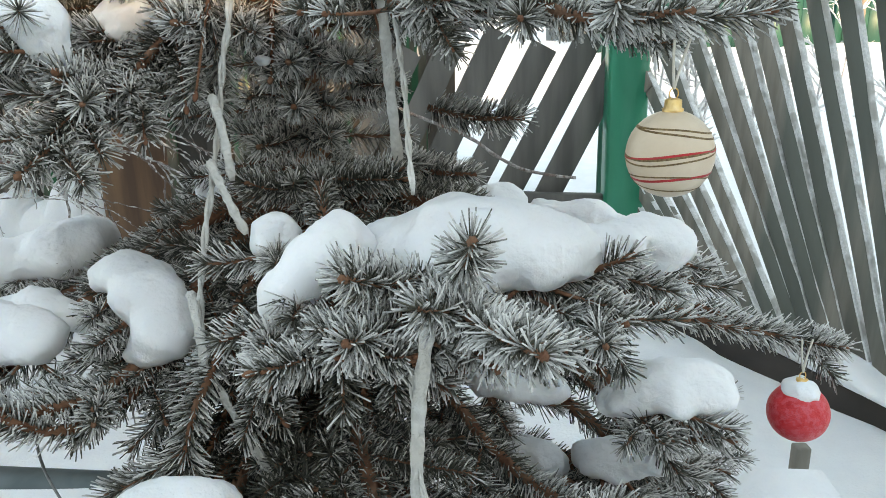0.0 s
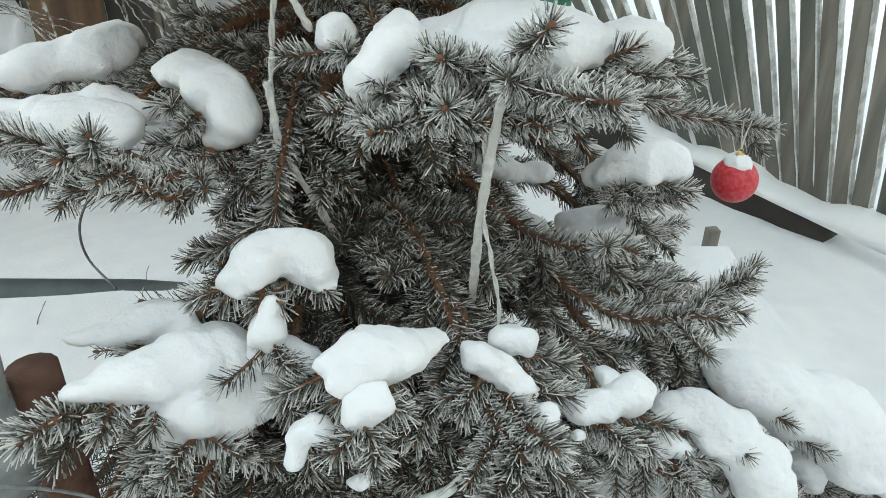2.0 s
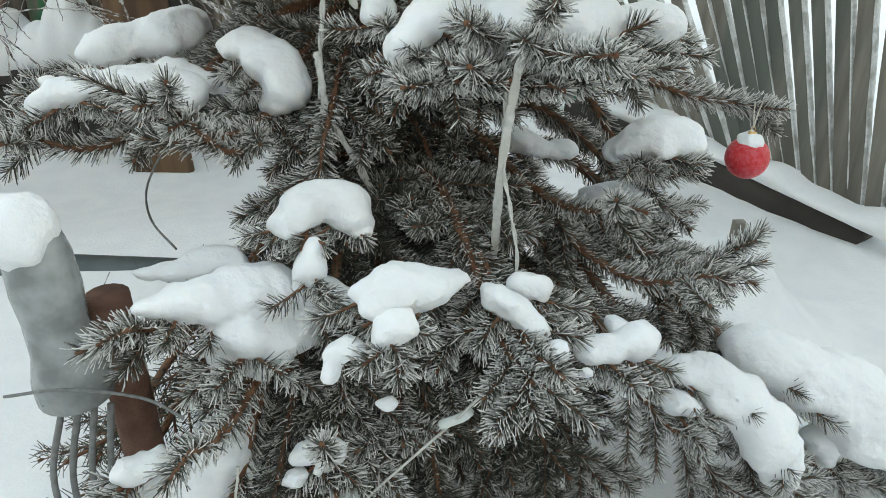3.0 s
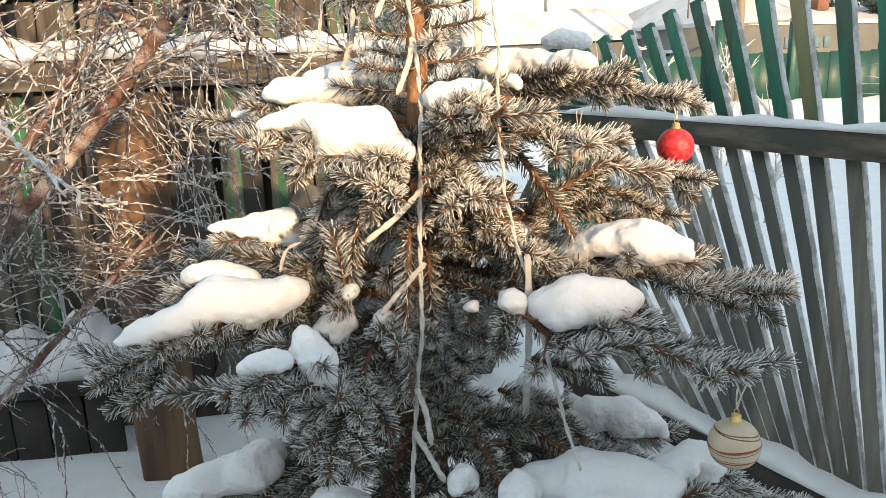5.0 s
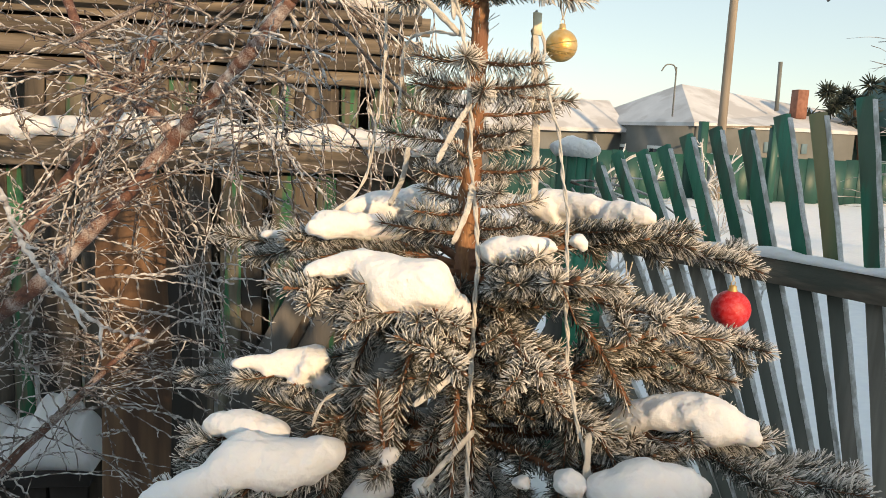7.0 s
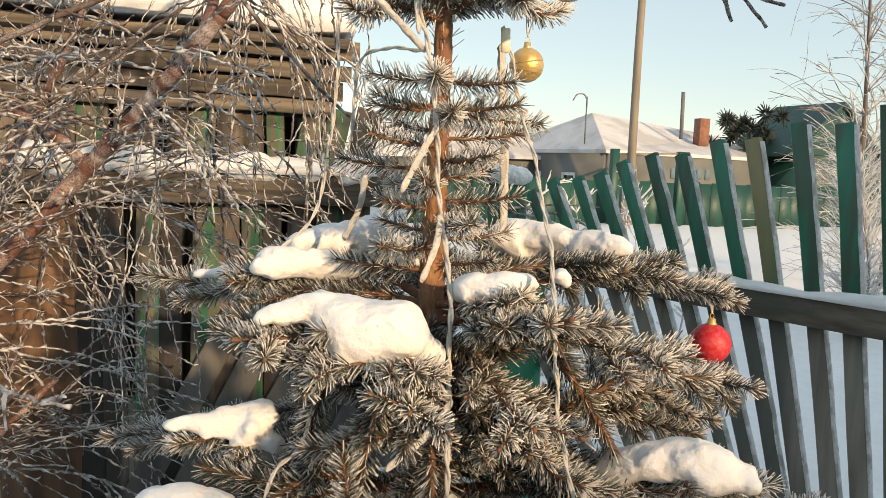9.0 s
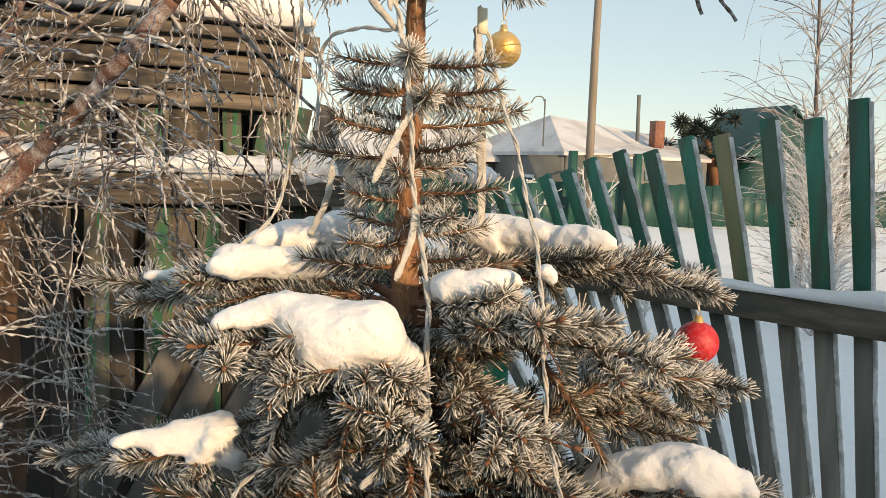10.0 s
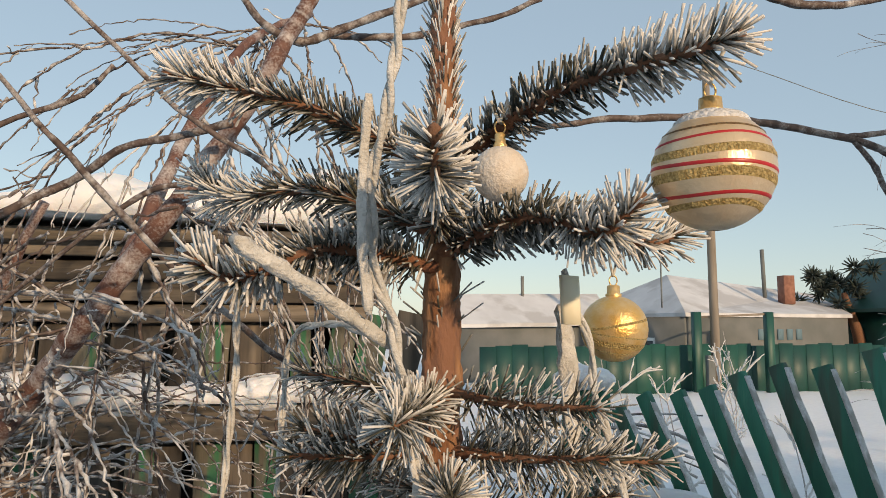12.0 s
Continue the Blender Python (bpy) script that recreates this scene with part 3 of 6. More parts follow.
# ---- shed and board fence at the back ----
shed = thing("shed", (-1.2, 3.2, -0.2), "old weathered wooden shed with peeling green boards", "shed")
WY = 3.12
x = -3.4
k = 0
while x < 0.02:
    w = RNG.uniform(0.085, 0.13)
    low = WORN_GREEN if k % 5 == 1 or -0.95 < x < -0.45 and k % 2 == 0 else BROWN_WOOD
    up = WORN_GREEN if k % 4 == 2 or -0.55 < x < -0.1 and k % 2 else BROWN_WOOD
    tip, back = RNG.normal(0, 0.012), WY + RNG.normal(0, 0.006)
    part("wall_board", plank((x + w / 2, back, -0.3), (x + w / 2 + tip, back + RNG.normal(0, 0.004), 1.42), w - RNG.uniform(0.004, 0.016), 0.024, (1, 0, 0), 0.003, 6, 0.002), low, shed)
    lean = RNG.normal(0, 0.02) + (0.06 if x > -0.3 else 0)
    part("upper_board", plank((x + w / 2, back + 0.16, 1.4), (x + w / 2 + lean, back + 0.16, 1.8 - RNG.uniform(0, 0.02)), w - RNG.uniform(0.002, 0.014), 0.022, (1, 0, 0), 0.003, 4, 0.002), up, shed)
    x += w
    k += 1
part("crossbeam", plank((-3.4, WY - 0.045, 1.435), (0.08, WY - 0.045, 1.45), 0.12, 0.07, (0, 0, 1), 0.006, 10), LOG_WOOD, shed, "horizontal beam across the boards")
for j, z in enumerate((1.79, 1.862, 1.93, 2.01)):
    part("eave_board", plank((-3.4, WY + 0.12 - 0.03 * j, z), (-0.1 + 0.03 * j, WY + 0.12 - 0.03 * j, z - 0.01), 0.062 + 0.012 * (j % 2), 0.028, (0, 0, 1), 0.006, 14, 0.004), LOG_WOOD, shed)
# near-black sheet added behind the eave boards, standing in for shade in their gaps
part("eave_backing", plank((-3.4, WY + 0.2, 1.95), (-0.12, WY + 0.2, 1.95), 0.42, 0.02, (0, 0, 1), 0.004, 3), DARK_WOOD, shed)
part("roof", plank((-3.5, WY + 0.95, 2.2), (-0.05, WY + 0.95, 2.18), 2.0, 0.04, (0, 1, 0.16), 0.008, 4), LOG_WOOD, shed)
part("back_wall", plank((-3.4, WY + 1.9, 1.0), (-0.1, WY + 1.9, 1.0), 2.2, 0.03, (0, 0, 1), 0.005, 3), BROWN_WOOD, shed)
part("side_wall", plank((-0.12, WY + 0.2, 0.95), (-0.12, WY + 1.9, 0.95), 2.1, 0.03, (0, 0, 1), 0.005, 3), BROWN_WOOD, shed)
drift((-3.4, WY - 0.03, 1.5), (0.06, WY - 0.03, 1.51), 0.16, 0.065, 3.0, "beam_snow", "snow heaped on the shed crossbeam")
drift((-3.5, WY + 0.55, 2.1), (-0.03, WY + 0.55, 2.08), 1.3, 0.16, 5.0, "roof_snow", "thick snow on the shed roof")
for hx, hr in ((-1.9, 0.05), (-1.62, 0.06), (-1.4, 0.045), (-1.12, 0.06), (-0.86, 0.07), (-0.66, 0.05), (-0.45, 0.065), (-0.24, 0.05), (-0.06, 0.06)):
    snow("rounded hump of snow on the shed crossbeam", (hx, WY - 0.04, 1.515, hr), (hx + 0.07, WY - 0.035, 1.51, hr * 0.75), group="snow on the shed")
ledge = thing("low_board_box", (-1.6, 2.85, -0.15), "low dark wooden board box with snow on its top", "garden box")
for j in range(9):
    part("board", plank((-2.56 + 0.145 * j, 2.85, -0.25), (-2.56 + 0.145 * j, 2.85, 0.2), 0.138, 0.022, (1, 0, 0), 0.003, 3), DARK_WOOD, ledge)
part("top_rail", plank((-2.65, 2.83, 0.2), (-1.31, 2.83, 0.2), 0.06, 0.05, (0, 0, 1)), DARK_WOOD, ledge)
drift((-2.65, 2.96, 0.22), (-1.3, 2.96, 0.22), 0.3, 0.17, 6.0, "box_snow", "deep snow on the low board box")
solo("garden_stake", plank((-1.09, 2.62, -0.25), (-1.09, 2.66, 1.38), 0.235, 0.04, (1, 0, 0), 0.01, 6, 0.006), material("orange_brown_board", (0.09, 0.048, 0.03), 0.85, second=(0.2, 0.11, 0.06), scale=16, bump=0.5, bump_scale=50, stretch=(1, 1, 0.1)), "orange-brown weathered board standing by the shed", "board")

PIPE = material("grey_green_metal", (0.07, 0.09, 0.09), 0.45, 0.3, second=(0.12, 0.14, 0.14), scale=9, bump=0.2, bump_scale=40)
solo("ground_pipe", tube([(-3.0, 1.66, -0.01), (-1.2, 1.66, -0.025), (-0.75, 1.66, -0.06), (-0.3, 1.65, -0.12), (0.1, 1.65, -0.12)], 0.05, 20), PIPE, "grey-green pipe lying in the snow", "pipe")
solo("garden_peg", plank((0.691, 1.383, -0.05), (0.691, 1.383, 0.215), 0.03, 0.028, (1, 0, 0), 0.003, 3), GREY_WOOD, "short grey wooden peg in the snow", "peg")


# ---- snow on the branches ----
snow("thick snow clump hanging over a front branch", (-0.447, 0.990, 1.375, 0.0080), (-0.404, 1.000, 1.378, 0.0140), (-0.370, 1.000, 1.382, 0.0200), (-0.345, 0.985, 1.365, 0.0290), (-0.312, 0.965, 1.349, 0.0440), (-0.288, 0.970, 1.357, 0.0320), (-0.256, 0.970, 1.330, 0.0210), (-0.231, 0.975, 1.323, 0.0160))
snow("small round lump of snow", (-0.275, 0.950, 1.327, 0.015))
snow("long flat snow pad on a branch", (-0.446, 1.150, 1.412, 0.010), (-0.405, 1.180, 1.414, 0.021), (-0.353, 1.200, 1.407, 0.020), (-0.301, 1.200, 1.402, 0.011))
snow("thin snow on a far branch", (-0.538, 1.400, 1.365, 0.008), (-0.474, 1.380, 1.371, 0.010))
snow("rounded snow heap on a back branch", (-0.387, 1.300, 1.427, 0.012), (-0.319, 1.330, 1.432, 0.025), (-0.242, 1.330, 1.441, 0.029), (-0.188, 1.300, 1.413, 0.026))
snow("snow pad wrapped round a branch fork", (-0.180, 1.050, 1.392, 0.011), (-0.170, 1.000, 1.404, 0.019), (-0.146, 0.980, 1.412, 0.016), (-0.105, 0.980, 1.416, 0.012))
snow("small round lump of snow", (-0.059, 0.980, 1.423, 0.013))
snow("rounded snow heap on a back branch", (-0.015, 1.300, 1.439, 0.030), (0.029, 1.280, 1.442, 0.025), (0.077, 1.200, 1.434, 0.023), (0.101, 1.150, 1.445, 0.020), (0.109, 1.120, 1.445, 0.012))
snow("small round lump of snow", (-0.041, 1.150, 1.184, 0.018))
snow("large snow pad spread over a branch", (-0.653, 0.860, 1.090, 0.008), (-0.614, 0.880, 1.096, 0.015), (-0.562, 0.900, 1.107, 0.022), (-0.516, 0.930, 1.120, 0.032), (-0.474, 0.920, 1.106, 0.034), (-0.440, 0.920, 1.115, 0.023), (-0.408, 0.950, 1.118, 0.016))
snow("snow heap beside a branch", (-0.576, 1.020, 1.136, 0.015), (-0.533, 1.000, 1.138, 0.020), (-0.490, 1.000, 1.126, 0.018))
snow("hanging snow lump on a twig", (-0.403, 0.830, 1.094, 0.011), (-0.393, 0.820, 1.073, 0.021), (-0.378, 0.810, 1.049, 0.024), (-0.368, 0.810, 1.030, 0.014))
snow("small snow lump on a twig", (-0.364, 0.945, 1.059, 0.021), (-0.340, 0.945, 1.060, 0.017), (-0.352, 0.940, 1.041, 0.014))
snow("small snow lump on a twig", (-0.467, 0.800, 1.058, 0.013), (-0.442, 0.800, 1.067, 0.015), (-0.424, 0.810, 1.063, 0.009))
snow("small round lump of snow", (-0.329, 0.950, 1.111, 0.014))
snow("small round lump of snow", (-0.279, 0.930, 1.074, 0.012))
snow("small round lump of snow", (-0.211, 0.950, 1.010, 0.007))
snow("uneven snow heap on a back branch", (-0.567, 1.170, 1.183, 0.0090), (-0.520, 1.170, 1.177, 0.0140), (-0.481, 1.170, 1.176, 0.0200), (-0.441, 1.170, 1.185, 0.0220), (-0.462, 1.150, 1.162, 0.0170), (-0.417, 1.150, 1.151, 0.0100))
snow("large rounded snow pad on a branch", (-0.045, 0.840, 1.100, 0.025), (-0.005, 0.830, 1.111, 0.033), (0.038, 0.830, 1.105, 0.033), (0.067, 0.830, 1.109, 0.023))
snow("small snow lump on a twig", (-0.093, 0.850, 1.112, 0.017), (-0.083, 0.850, 1.090, 0.010))
snow("small round lump of snow", (-0.145, 0.900, 1.092, 0.011))
snow("long rounded snow pad on a branch", (0.023, 1.000, 1.121, 0.009), (0.065, 0.980, 1.153, 0.022), (0.103, 0.950, 1.163, 0.029), (0.148, 0.920, 1.168, 0.032), (0.187, 0.900, 1.152, 0.021))
snow("small round lump of snow", (-0.026, 1.100, 1.156, 0.019))
snow("thick snow clump spread over a branch", (-0.688, 0.930, 0.720, 0.008), (-0.645, 0.930, 0.718, 0.012), (-0.578, 0.900, 0.719, 0.021), (-0.508, 0.850, 0.727, 0.033), (-0.455, 0.830, 0.724, 0.032))
snow("thin snow pad on a branch", (-0.527, 0.910, 0.735, 0.013), (-0.481, 0.900, 0.734, 0.022), (-0.437, 0.890, 0.728, 0.014), (-0.406, 0.890, 0.720, 0.010))
snow("flat snow pad on a branch", (-0.642, 0.780, 0.729, 0.011), (-0.602, 0.780, 0.745, 0.016), (-0.559, 0.780, 0.753, 0.010))
snow("curved snow clump bent over a branch", (-0.396, 0.900, 0.773, 0.022), (-0.355, 0.880, 0.781, 0.024), (-0.327, 0.850, 0.759, 0.028), (-0.307, 0.830, 0.733, 0.029), (-0.330, 0.820, 0.716, 0.017))
snow("broad snow heap on a low branch", (-0.648, 1.050, 0.730, 0.025), (-0.580, 1.050, 0.746, 0.033), (-0.517, 1.050, 0.758, 0.036), (-0.504, 1.100, 0.768, 0.023))
snow("hanging snow clump on a front branch", (-0.101, 0.760, 0.854, 0.0210), (-0.122, 0.720, 0.850, 0.0220), (-0.137, 0.700, 0.832, 0.0210), (-0.152, 0.690, 0.813, 0.0140))
snow("small snow lump on a twig", (-0.177, 0.820, 0.849, 0.0180), (-0.187, 0.800, 0.835, 0.0130))
snow("very large snow pad across a front branch", (-0.068, 0.830, 0.804, 0.022), (-0.033, 0.790, 0.820, 0.039), (0.004, 0.770, 0.837, 0.043), (0.052, 0.760, 0.841, 0.040), (0.097, 0.740, 0.841, 0.030), (0.122, 0.750, 0.838, 0.019))
snow("small snow lump on a twig", (-0.055, 0.765, 0.805, 0.020))
snow("rounded snow pad on a back branch", (0.104, 1.160, 0.745, 0.021), (0.154, 1.150, 0.749, 0.030), (0.206, 1.130, 0.750, 0.032), (0.244, 1.100, 0.740, 0.024))
snow("lumpy snow at the end of a branch", (0.141, 0.810, 0.822, 0.023), (0.183, 0.850, 0.815, 0.024), (0.228, 0.850, 0.813, 0.026), (0.220, 0.830, 0.791, 0.014))
snow("upright snow heap among the branches", (0.072, 1.370, 0.724, 0.034), (0.105, 1.370, 0.735, 0.026), (0.073, 1.300, 0.692, 0.035), (0.069, 1.220, 0.683, 0.029))
snow("snow on a back branch", (-0.390, 1.300, 0.790, 0.031), (-0.332, 1.300, 0.780, 0.031), (-0.297, 1.300, 0.736, 0.026))
snow("lumpy snow on a low front branch", (-0.303, 0.620, 0.621, 0.012), (-0.280, 0.640, 0.635, 0.022), (-0.243, 0.660, 0.640, 0.020), (-0.220, 0.650, 0.621, 0.023), (-0.205, 0.640, 0.603, 0.013))
snow("small round lump of snow", (-0.265, 0.600, 0.608, 0.011), (-0.270, 0.580, 0.582, 0.018))
snow("very thick block of snow on a low branch", (-0.452, 0.500, 0.588, 0.009), (-0.423, 0.520, 0.578, 0.014), (-0.383, 0.550, 0.559, 0.025), (-0.355, 0.580, 0.547, 0.033), (-0.322, 0.600, 0.533, 0.034), (-0.297, 0.590, 0.496, 0.031), (-0.330, 0.570, 0.494, 0.038), (-0.365, 0.550, 0.510, 0.034), (-0.381, 0.540, 0.481, 0.019), (-0.344, 0.550, 0.467, 0.020))
snow("rounded snow lump beside a larger one", (-0.278, 0.590, 0.541, 0.021), (-0.252, 0.610, 0.522, 0.022))
snow("long snow pad on a low branch", (-0.498, 0.650, 0.545, 0.009), (-0.448, 0.670, 0.536, 0.016), (-0.405, 0.700, 0.526, 0.026), (-0.376, 0.670, 0.519, 0.018))
snow("wedge of snow on a low branch", (-0.177, 0.500, 0.593, 0.028), (-0.139, 0.520, 0.586, 0.026), (-0.106, 0.540, 0.582, 0.015), (-0.082, 0.550, 0.578, 0.007))
snow("hanging point of a snow wedge", (-0.171, 0.470, 0.576, 0.018), (-0.170, 0.450, 0.560, 0.009))
snow("snow pad sliding off a branch", (-0.044, 0.550, 0.556, 0.016), (-0.018, 0.540, 0.538, 0.016), (0.011, 0.530, 0.517, 0.013))
snow("small snow lump on a twig", (-0.005, 0.580, 0.548, 0.013), (0.017, 0.580, 0.541, 0.018))
snow("hanging snow lump on a twig", (-0.220, 0.470, 0.544, 0.012), (-0.236, 0.470, 0.534, 0.011), (-0.241, 0.450, 0.518, 0.009))
snow("small round lump of snow", (0.028, 0.500, 0.508, 0.012))
snow("small round lump of snow", (0.066, 0.500, 0.470, 0.008))
snow("lumpy snow along a low branch", (0.074, 0.530, 0.480, 0.015), (0.114, 0.540, 0.479, 0.018), (0.150, 0.550, 0.476, 0.022))
snow("small snow lump on a twig", (0.122, 0.570, 0.491, 0.013))
snow("long heavy snow roll sliding down a low branch", (0.265, 0.680, 0.330, 0.016), (0.333, 0.680, 0.304, 0.028), (0.378, 0.660, 0.263, 0.037), (0.415, 0.640, 0.219, 0.039), (0.449, 0.630, 0.154, 0.027), (0.465, 0.630, 0.112, 0.013))
snow("huge snow pad bending a low branch", (0.444, 0.820, 0.251, 0.034), (0.507, 0.800, 0.228, 0.050), (0.580, 0.780, 0.188, 0.060), (0.651, 0.770, 0.139, 0.061), (0.718, 0.760, 0.073, 0.044), (0.774, 0.760, 0.037, 0.036))
snow("snow point hanging from a large pad", (0.601, 0.750, 0.087, 0.027), (0.610, 0.740, 0.054, 0.017))
snow("small round lump of snow", (0.267, 0.650, 0.279, 0.024))
snow("small round lump of snow", (0.170, 0.620, 0.335, 0.012))
snow("small round lump of snow", (-0.177, 0.480, 0.450, 0.010))
snow("small round lump of snow", (-0.004, 0.550, 0.188, 0.010))
snow("rounded snow pad on a side branch", (0.180, 0.870, 0.608, 0.013), (0.203, 0.850, 0.631, 0.022), (0.245, 0.850, 0.643, 0.031), (0.291, 0.850, 0.636, 0.026))
snow("snow pad on an inner branch", (0.041, 0.950, 0.605, 0.022), (0.089, 0.950, 0.589, 0.014), (0.127, 0.950, 0.583, 0.017))
snow("small snow lump on a twig", (0.094, 0.950, 0.492, 0.021), (0.124, 0.940, 0.484, 0.023))
snow("small snow pad on a twig", (0.184, 0.900, 0.509, 0.027), (0.218, 0.890, 0.518, 0.022), (0.245, 0.870, 0.540, 0.022))
snow("broad snow on the lowest branch", (-0.501, 0.440, 0.316, 0.024), (-0.463, 0.450, 0.318, 0.029), (-0.426, 0.470, 0.329, 0.032), (-0.398, 0.500, 0.349, 0.028), (-0.373, 0.520, 0.355, 0.017))
snow("snow lump on the lowest branch", (-0.491, 0.450, 0.386, 0.016), (-0.458, 0.460, 0.393, 0.013))
snow("small snow lump on a twig", (-0.285, 0.480, 0.377, 0.012), (-0.250, 0.480, 0.383, 0.014), (-0.264, 0.470, 0.358, 0.008))
snow("small round lump of snow", (-0.292, 0.460, 0.355, 0.013))
# ---- spruce ----
spruce = thing("spruce_tree", (TRUNK[0], TRUNK[1], -0.05), "young frosted blue spruce hung with ornaments", "tree")
zs = np.linspace(-0.05, 2.15, 40)
tr = np.stack([TRUNK[0] + 0.004 * np.sin(zs * 4), TRUNK[1] + 0.004 * np.cos(zs * 3.3), zs], -1)
zf = np.linspace(-0.05, 2.15, 420)
stem_v, stem_f = tube(np.stack([TRUNK[0] + 0.004 * np.sin(zf * 4), TRUNK[1] + 0.004 * np.cos(zf * 3.3), zf], -1), np.interp(zf, [0, 0.8, 1.4, 1.8, 2.15], [0.034, 0.026, 0.018, 0.0115, 0.005]), 28)
away = stem_v - np.array([[*TRUNK, 0]]) * (1, 1, 0)
away[:, 2] = 0
away /= np.linalg.norm(away, axis=1, keepdims=True) + 1e-9
scale_bumps = np.array([abs(noise.noise(Vector((q[0] * 260, q[1] * 260, q[2] * 60)))) + 0.5 * abs(noise.noise(Vector((q[0] * 500, q[1] * 500, q[2] * 220)))) for q in stem_v])
stem_v = stem_v + away * (0.0045 * (scale_bumps - 0.25))[:, None]
trunk = part("trunk", (stem_v, stem_f), TRUNK_BARK, spruce, "reddish brown scaly trunk")
part("needles", join([needles(tr[25:34], 340, 0.036, 0.9, lean=58), needles(tr[33:], 2600, 0.03, 0.9, lean=34)]), NEEDLE, trunk)

# topmost whorl
for zb, tip, rise in ((1.845, (-0.068, 0.962, 1.88), -0.004), (1.785, (-0.105, 1.0, 1.80), 0.012), (1.79, (-0.014, 1.12, 1.805), 0.01), (1.80, (-0.221, 0.968, 1.824), 0.01), (1.845, (-0.367, 1.1, 1.89), -0.004), (1.80, (-0.365, 1.2, 1.845), 0.01), (1.775, (-0.342, 1.05, 1.77), 0.01), (1.8, (-0.13, 1.3, 1.84), 0.01), (1.8, (-0.25, 1.31, 1.86), 0.01)):
    branch(spruce, zb, tip, sag=0.012, rise=rise, twigs=0, needle=0.026, bare=0.06, per=3000, lean=64, frost=1.1, thick=0.00095)
# short layered shoots under it
bud(spruce, 1.69, (-0.109, 1.05, 1.685))
bud(spruce, 1.69, (-0.237, 1.0, 1.684))
bud(spruce, 1.69, (-0.285, 1.2, 1.70))
bud(spruce, 1.65, (-0.10, 1.06, 1.655))
bud(spruce, 1.65, (-0.027, 1.15, 1.635))
bud(spruce, 1.65, (-0.291, 1.13, 1.65))
for i, z in enumerate(np.arange(1.40, 1.66, 0.0115)):
    a = i * 2.39996 + 0.6
    r = 0.118 + 0.03 * math.sin(i * 1.9)
    bud(spruce, z, (TRUNK[0] + r * math.cos(a), TRUNK[1] + r * math.sin(a), z + 0.012))
# first snowy tier
branch(spruce, 1.345, (-0.475, 0.955, 1.36), 0.03, 0.0, 5, 0.1)
branch(spruce, 1.355, (-0.468, 1.2, 1.395), 0.02, 0.0, 5, 0.1)
branch(spruce, 1.35, (-0.568, 1.45, 1.355), 0.02, 0.0, 6, 0.12)
branch(spruce, 1.33, (-0.285, 0.865, 1.29), 0.0, 0.0, 4, 0.1)
branch(spruce, 1.36, (-0.10, 0.855, 1.395), 0.03, 0.01, 5, 0.1)
branch(spruce, 1.335, (0.035, 0.87, 1.34), 0.03, 0.0, 6, 0.12)
branch(spruce, 1.36, (0.31, 1.14, 1.39), 0.03, 0.0, 7, 0.12)
branch(spruce, 1.375, (0.16, 1.10, 1.435), 0.02, 0.0, 4, 0.1)
branch(spruce, 1.36, (0.1, 1.4, 1.39), 0.02, 0.0, 5, 0.12)
branch(spruce, 1.36, (-0.15, 1.55, 1.38), 0.02, 0.0, 5, 0.12)
branch(spruce, 1.36, (-0.36, 1.45, 1.40), 0.02, 0.0, 5, 0.12)
# short foliage between the tiers
branch(spruce, 1.25, (0.10, 1.12, 1.22), 0.0, 0.0, 5, 0.1)
branch(spruce, 1.22, (0.21, 1.12, 1.215), 0.0, 0.0, 5, 0.1)
branch(spruce, 1.22, (-0.08, 0.94, 1.19), 0.0, 0.0, 4, 0.09)
branch(spruce, 1.26, (0.025, 1.0, 1.285), 0.01, 0.0, 4, 0.09)
branch(spruce, 1.22, (-0.35, 1.0, 1.2), 0.0, 0.0, 4, 0.09)
branch(spruce, 1.2, (-0.38, 1.25, 1.18), 0.0, 0.0, 4, 0.09)
branch(spruce, 1.2, (-0.1, 1.4, 1.18), 0.0, 0.0, 4, 0.09)
branch(spruce, 1.15, (-0.2, 0.95, 1.1), 0.0, 0.0, 4, 0.09)
for tip in ((-0.15, 0.83, 1.275), (0.0, 0.87, 1.25), (0.12, 0.93, 1.285), (0.2, 1.0, 1.27), (-0.35, 0.93, 1.255), (-0.05, 0.9, 1.17), (0.18, 0.96, 1.19), (0.27, 1.06, 1.25), (-0.25, 0.88, 1.18), (0.06, 0.95, 1.13), (-0.42, 1.08, 1.27)):
    branch(spruce, tip[2] + 0.03, tip, 0.02, 0.0, 5, 0.1)
# second tier
branch(spruce, 1.04, (-0.70, 0.885, 1.045), 0.02, 0.0, 8, 0.13)
branch(spruce, 1.06, (-0.565, 0.95, 1.136), 0.0, 0.0, 6, 0.12)
branch(spruce, 1.04, (-0.505, 0.77, 1.035), 0.02, 0.0, 6, 0.12)
branch(spruce, 1.02, (-0.355, 0.785, 1.01), 0.0, 0.02, 6, 0.12, droop=0.2)
branch(spruce, 1.05, (-0.64, 1.48, 1.075), 0.02, 0.0, 7, 0.13)
branch(spruce, 1.06, (0.325, 0.82, 1.107), 0.02, 0.0, 8, 0.13)
branch(spruce, 1.05, (0.175, 0.66, 1.055), 0.02, 0.0, 7, 0.13)
branch(spruce, 1.06, (0.0, 0.73, 1.07), 0.02, 0.0, 6, 0.12)
branch(spruce, 1.08, (0.25, 1.15, 1.175), 0.0, 0.0, 6, 0.12)
branch(spruce, 1.05, (0.2, 1.5, 1.06), 0.02, 0.0, 6, 0.13)
branch(spruce, 1.05, (-0.1, 1.62, 1.06), 0.02, 0.0, 6, 0.13)
